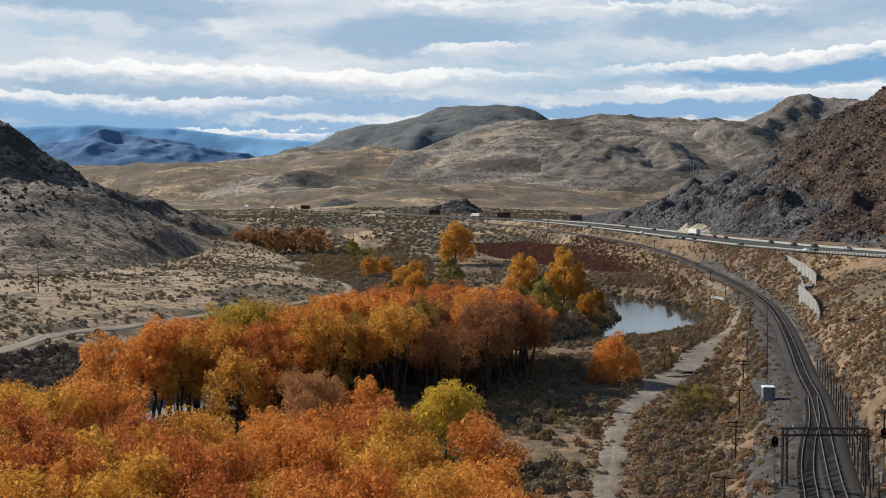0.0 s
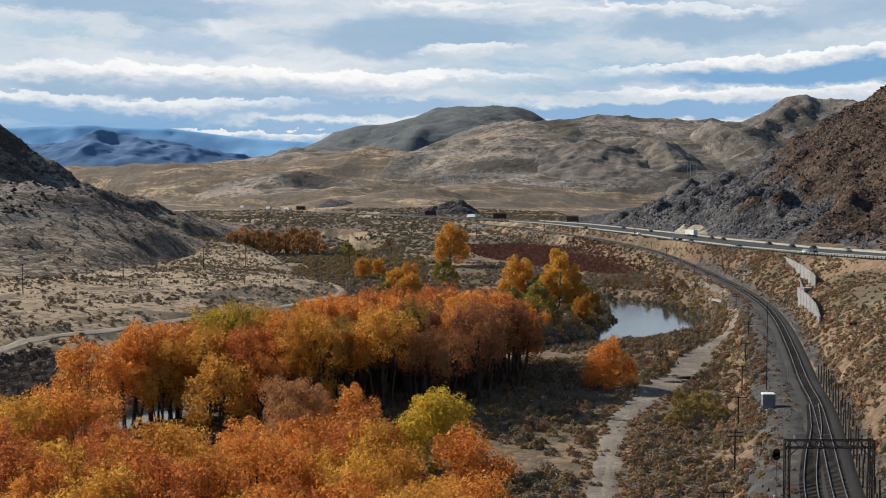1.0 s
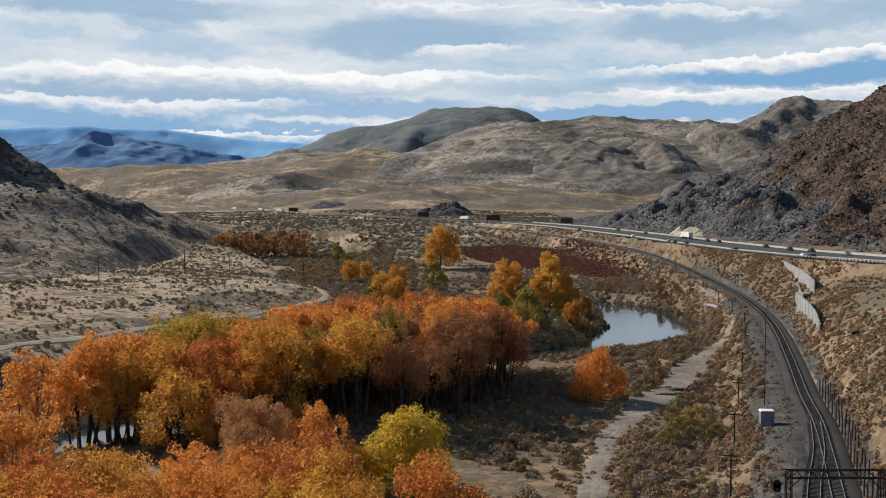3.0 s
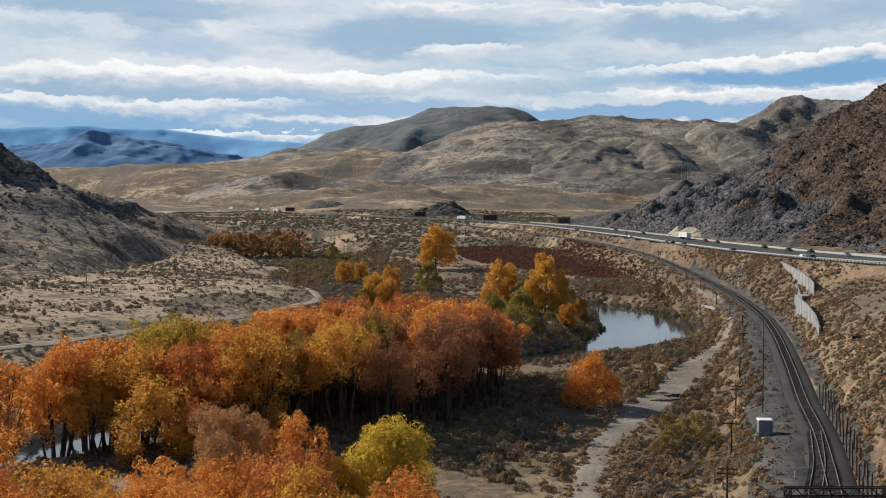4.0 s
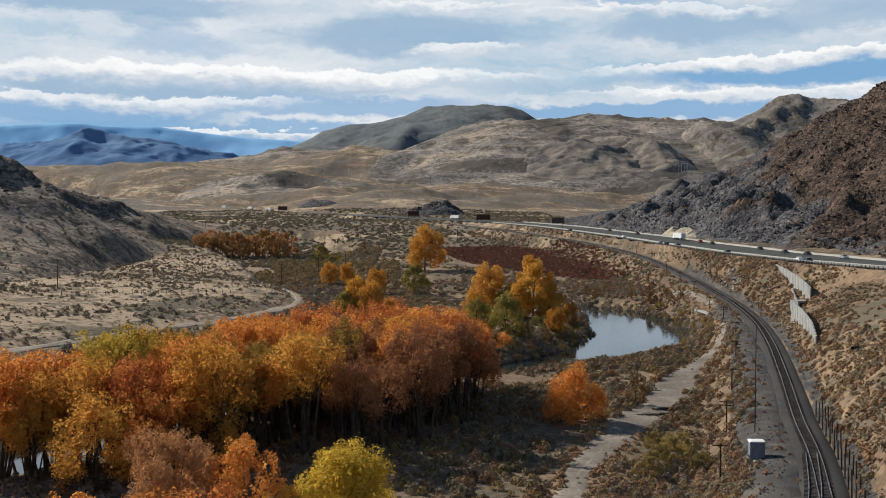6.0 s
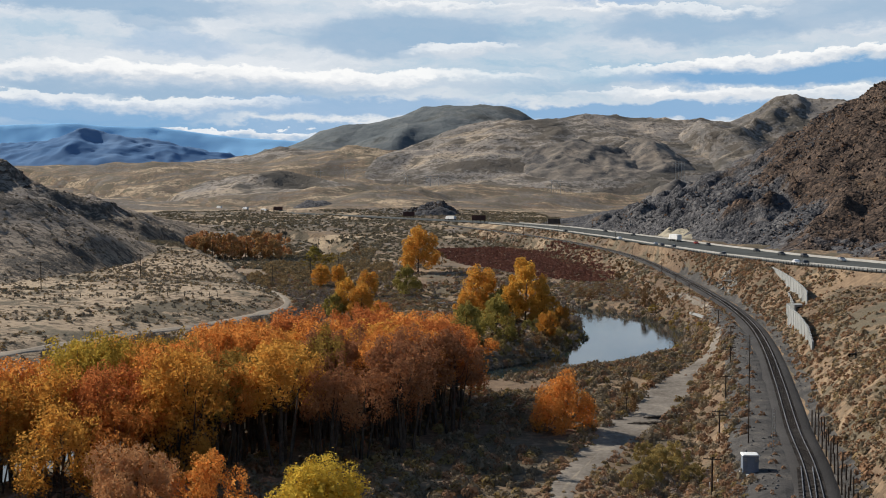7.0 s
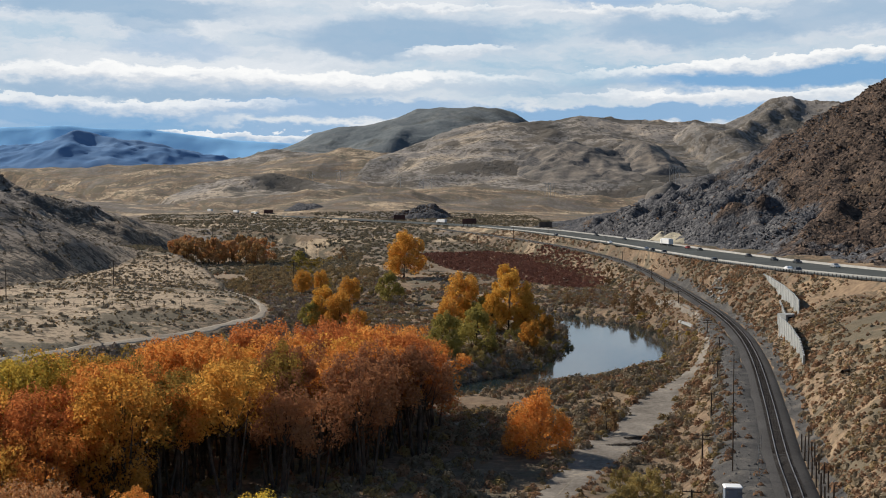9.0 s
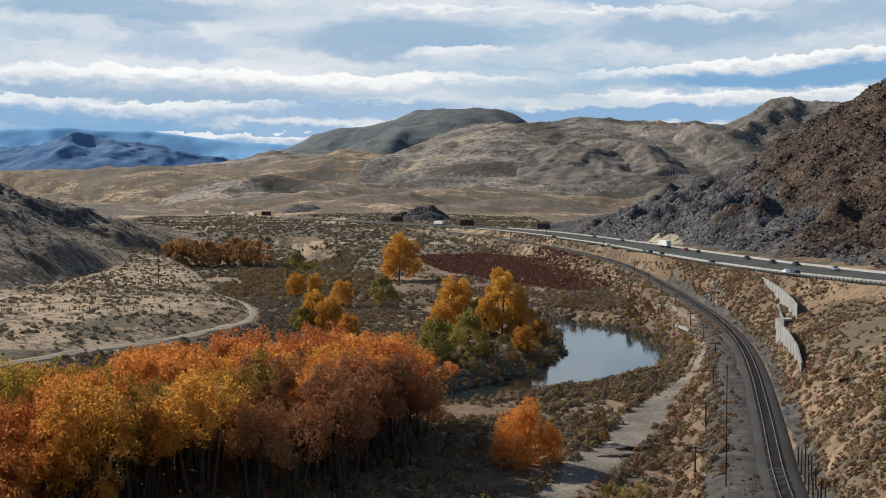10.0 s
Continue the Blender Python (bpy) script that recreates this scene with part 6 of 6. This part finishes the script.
def car(y, off, mat, label, flip=False):
    v, a = along(HIGHWAY, y, off)
    g = thing("car", v.x, v.y, hz(v.y), a + (180 if flip else 0), label, "car", "vehicles on the highway")
    bm = bmesh.new()
    prof = [(-2.25, 0.35), (-2.3, 0.8), (-1.9, 0.95), (-1.4, 1.5), (0.3, 1.55), (1.0, 1.0), (2.2, 0.85), (2.3, 0.4)]
    rings = [[bm.verts.new((x, s * (0.9 if z < 1.2 else 0.72), z)) for x, z in prof] for s in (-1, 1)]
    n = len(prof)
    for i in range(n):
        bm.faces.new((rings[0][i], rings[0][(i + 1) % n], rings[1][(i + 1) % n], rings[1][i]))
    bm.faces.new(rings[0][::-1])
    bm.faces.new(rings[1])
    part("body", bm, mat, g)
    bm = bmesh.new()
    for s in (-1, 1):
        box(bm, -0.5, s * 0.8, 1.02, 1.7, 0.06, 0.36)
    box(bm, 0.66, 0, 1.05, 0.1, 1.3, 0.4)
    part("window", bm, M_glass, g)
    for x in (-1.45, 1.45):
        for s in (-1, 1):
            wheel(g, x, s * 0.82, 0.34, 0.22)
    return g


def truck(y, off, mat, label, flip=False):
    v, a = along(HIGHWAY, y, off)
    g = thing("semi_truck", v.x, v.y, hz(v.y), a + (180 if flip else 0), label, "truck", "vehicles on the highway")
    bm = bmesh.new()
    box(bm, -2.5, 0, 1.2, 13.6, 2.55, 2.85, 0, 0.05)
    part("trailer", bm, mat, g)
    bm = bmesh.new()
    box(bm, 6.2, 0, 0.9, 2.4, 2.4, 2.7, 0, 0.15)
    box(bm, 8.2, 0, 0.8, 1.9, 2.0, 1.3, 0, 0.15)
    cab = part("cab", bm, M_white, g)
    bm = bmesh.new()
    box(bm, 7.42, 0, 2.2, 0.06, 2.0, 0.9)
    part("windscreen", bm, M_glass, cab)
    bm = bmesh.new()
    box(bm, 0, 0, 0.75, 15.5, 1.0, 0.4)
    part("chassis", bm, M_iron, g)
    for x in (-8.2, -7.0, 4.6, 5.8, 8.2):
        for s in (-1, 1):
            wheel(g, x, s * 1.05, 0.5, 0.45)
    return g


C_white, C_dark, C_silver, C_red = paint("white_car_paint", (0.7, 0.7, 0.69), 0.3), paint("dark_car_paint", (0.03, 0.032, 0.036), 0.3), paint("silver_car_paint", (0.36, 0.37, 0.38), 0.3, 0.4), paint("red_car_paint", (0.25, 0.03, 0.025), 0.3)
for y, off, m, l, fl in ((431, -16.9, C_white, "white pickup-sized car on the highway", False), (423, -16.9, C_dark, "dark car on the highway", False), (520, -16.9, C_dark, "dark car on the highway", False),
                         (610, -16.9, C_dark, "dark car on the highway", False), (636, -16.9, C_dark, "dark car on the highway", False), (652, -16.9, C_silver, "silver car on the highway", False), (735, -16.9, C_white, "white car on the highway", False), (860, -16.9, C_dark, "dark car on the highway", False),
                         (455, 8, C_silver, "silver car on the highway", True), (497, 9, C_dark, "dark car on the highway", True), (522, 8, C_dark, "dark car on the highway", True), (560, 9, C_dark, "dark car on the highway", True),
                         (640, 8, C_dark, "dark car on the highway", True), (668, 9, C_red, "dark red car on the highway", True), (790, 8, C_dark, "dark car on the highway", True), (850, 9, C_dark, "dark car on the highway", True)):
    car(y, off, m, l, fl)
for y, off, m, l in ((706, 8, C_white, "white box semi truck on the highway"), (1165, 6, C_white, "white semi truck far along the highway"), (1640, 5, C_white, "white semi truck far along the highway"), (1710, -5, C_white, "white semi truck far along the highway"),
                     (1560, -5, C_white, "white semi truck far along the highway"), (2060, 5, C_white, "white semi truck on the distant highway")):
    truck(y, off, m, l)


def billboard(x, y, z, wide, turn, mat, label):
    g = thing("billboard", x, y, z, turn, label, "billboard", "billboards along the highway")
    bm = bmesh.new()
    box(bm, 0, 0, 2.2, wide, 0.4, 4.4)
    part("board", bm, mat, g)
    bm = bmesh.new()
    box(bm, 0, -0.35, 2.0, wide + 0.4, 0.25, 0.2)
    part("catwalk", bm, M_iron, g)
    for k in range(4):
        bm = bmesh.new()
        rod(bm, (-wide * 0.42 + wide * 0.28 * k, 0.2, -6), (-wide * 0.42 + wide * 0.28 * k, 0.2, 6.4), 0.22, sides=8)
        part("post", bm, M_wood, g)
    return g


for x, y, w, t, m, l in ((57, 1084, 12.5, 4, M_board, "large dark red billboard beside the highway"), (122, 1058, 11, 4, M_board2, "grey-brown back of a large billboard"), (-9, 1250, 12, 8, M_board, "large dark red billboard below the rock outcrop"), (-186, 1560, 12, 12, M_board, "dark red billboard far along the highway")):
    billboard(x, y, float(lies(np.array([x]), np.array([y]))[0]), w, t, m, l)


# ---- retaining walls under the highway ----
def panel_wall(line, label, width=1.6):
    """Upright concrete panels side by side along a line of (x, y, foot, top)."""
    g = thing("retaining_wall", 0, 0, 0, 0, label, "retaining wall", "retaining walls")
    pts = [Vector(q[:2]) for q in line]
    lengths = [0.0]
    for a, b in zip(pts[:-1], pts[1:]):
        lengths.append(lengths[-1] + (b - a).length)
    n = int(lengths[-1] / width)
    for i in range(n):
        s = (i + 0.5) * width
        x, y, lo, hi = (float(np.interp(s, lengths, [q[k] for q in line])) for k in range(4))
        x2, y2 = (float(np.interp(s + 0.3, lengths, [q[k] for q in line])) for k in range(2))
        bm = bmesh.new()
        box(bm, 0, 0, 0, width - 0.07, 0.3 if i % 2 else 0.42, max(0.5, hi - lo), 0, 0.03)
        o = part("panel", bm, M_panel, g)
        o.matrix_local = pose(x, y, lo, 0, 0, math.degrees(math.atan2(y2 - y, x2 - x)))
    return g


panel_wall([(134, 461, 9.5, 13.2), (128.5, 425, 8.2, 13.0), (124, 396, 6.0, 12.4), (121, 378, 4.2, 11.6), (117.5, 362, 5.5, 11.0)], "curved retaining wall of grey upright concrete panels")
panel_wall([(121.5, 392, 5.2, 8.6), (118.5, 379, 4.4, 7.4), (116, 368, 3.8, 6.2)], "low wing wall of grey concrete panels")
panel_wall([(108.5, 350, 0.6, 8.4), (105, 330, 0.8, 8.0), (101, 311, 1.5, 7.2), (96.5, 294, 2.8, 5.6)], "tapering retaining wall of grey upright concrete panels")
g = thing("culvert", 114.5, 362, 3.4, 15, "dark concrete culvert mouth between the retaining walls", "culvert")
bm = bmesh.new()
box(bm, -1.7, 0, 0, 0.6, 4, 3.6)
box(bm, 1.7, 0, 0, 0.6, 4, 3.6)
box(bm, 0, 0, 3.6, 4.0, 4, 0.6)
part("frame", bm, M_panel, g)
# solid black block fills the mouth in place of the shade inside
bm = bmesh.new()
box(bm, 0, 1.0, 0, 2.8, 1.8, 3.6)
part("opening", bm, M_black, g, "black block for the shade inside the mouth")

# ---- pale cut bank, rubble, low barrier, logs ----
xs, ys = np.arange(140, 200, 1.5), np.arange(740, 850, 1.5)
X, Y = np.meshgrid(xs, ys)
dh, _ = line_field(HIGHWAY, X, Y, 20)
base = on_hills(X, Y)
Z = base + 0.9 + 0.5 * fractal(X, Y, 8, 4, 3) - 2.5 * step_up(31, 44, dh + 4 * fractal(X, Y, 16, 3, 4)) - 3 * step_up(12, 0, Y - 744) - 3 * step_up(12, 0, 846 - Y)
tagged(sheet("cut_bank", xs, ys, Z, M_pale, (dh > 19.5) & (dh < 48)), "pale bare cut bank beside the highway", "bank", kind="structure")
P = np.array(scatter([(119.6, 452), (123.5, 450), (125.5, 478), (121.5, 482)], 1.6, 77))
S_pale = stone_material("pale_rubble_stone", [(0.15, (0.14, 0.13, 0.115)), (0.5, (0.22, 0.21, 0.185)), (0.85, (0.31, 0.295, 0.265))])
boulders("rubble", P, 0.8, 1.8, S_pale, "pale concrete rubble patch on the slope", 78, lies)
b = thing("low_barrier", 0, 0, 0, 0, "long low pale concrete barrier beside the gravel road", "barrier")
part("barrier", bar_along([(104.6, 447), (103.4, 430), (101.6, 413)], 0, 1.0, 0.8, lambda y: float(np.interp(y, [413, 447], [z_at(101.6, 413), z_at(104.6, 447)])) + 0.05, 3.0), M_panel, b)


tagged(obj("sand_bar", ribbon([(22, 279), (29, 282), (38, 283), (46, 280)], lambda v: 5.5 + 1.5 * math.sin(v.x), drape, 1.5, 0.12, 0, 0.5), M_pale), "pale bare sand patch behind the orange tree", "sand", kind="structure")


def log(x, y, turn, length, r, label, mat=M_log):
    g = thing("fallen_log", x, y, z_at(x, y), turn, label, "log", "fallen logs")
    bm = bmesh.new()
    rod(bm, (-length / 2, 0, r), (length / 2, 0, r * 1.6), r, r * 0.45)
    for k in range(5):
        a = -length * 0.1 + k * length * 0.12
        rod(bm, (a, 0, r), (a + 1.4, (1 if k % 2 else -1) * 1.5, r + 1.2), r * 0.3, r * 0.08, 5)
    part("stem", bm, mat, g)


log(27, 505, 20, 22, 0.5, "long bleached fallen log beside the upper river")
log(36, 497, -35, 8, 0.4, "bleached fallen log beside the upper river")
log(-78, 222, 30, 5, 0.3, "bleached driftwood on the west bank")
log(94, 262, 40, 5, 0.35, "dark dead log on the slope", M_wood)
rng = np.random.default_rng(90)
for cx, cy in ((55, 262), (60, 268)):
    g = thing("brush_pile", cx, cy, z_at(cx, cy), 10, "dark pile of cut branches on the gravel", "brush pile", "brush piles")
    bm = bmesh.new()
    for k in range(60):
        a = rng.uniform(-4.5, 4.5)
        d = rng.uniform(-0.5, 0.5)
        rod(bm, (a - 1.2, rng.uniform(-0.7, 0.7), rng.uniform(0, 0.4)), (a + 1.2, rng.uniform(-0.7, 0.7) + d, rng.uniform(0.1, 0.7)), 0.06, 0.02, 4)
    part("branches", bm, M_bark, g)


# ---- power line towers on the far plain ----
def power_pylon(x, y, tall):
    g = thing("power_pylon", x, y, z_at(x, y), 8, "thin grey two-legged power line tower on the far plain", "pylon", "power line towers")
    for s in (-1, 1):
        bm = bmesh.new()
        rod(bm, (s * 3.4, 0, -8), (s * 3.0, 0, tall), 0.4, 0.25, 6)
        part("leg", bm, M_galv, g)
    bm = bmesh.new()
    box(bm, 0, 0, tall - 4, 15, 0.5, 0.6)
    rod(bm, (-3.2, 0, tall * 0.5), (3.1, 0, tall - 4), 0.18, sides=5)
    rod(bm, (3.2, 0, tall * 0.5), (-3.1, 0, tall - 4), 0.18, sides=5)
    part("crossarm", bm, M_galv, g)


for x, y, h in ((452, 2100, 40), (464, 2106, 40), (222, 2010, 26), (232, 2016, 26), (10, 2080, 24), (24, 2086, 24), (-30, 2090, 24), (-190, 2150, 24), (-140, 2150, 24)):
    power_pylon(x, y, h)
for i in range(14):
    x, y = -230 + i * 26, 1010 - i * 9 + 12 * math.sin(i)
    telegraph_pole(x, y, z_at(x, y) + 9, 1, "utility_pole", "distant wooden utility pole in the valley", "distant utility poles", 0.2, 2.2)
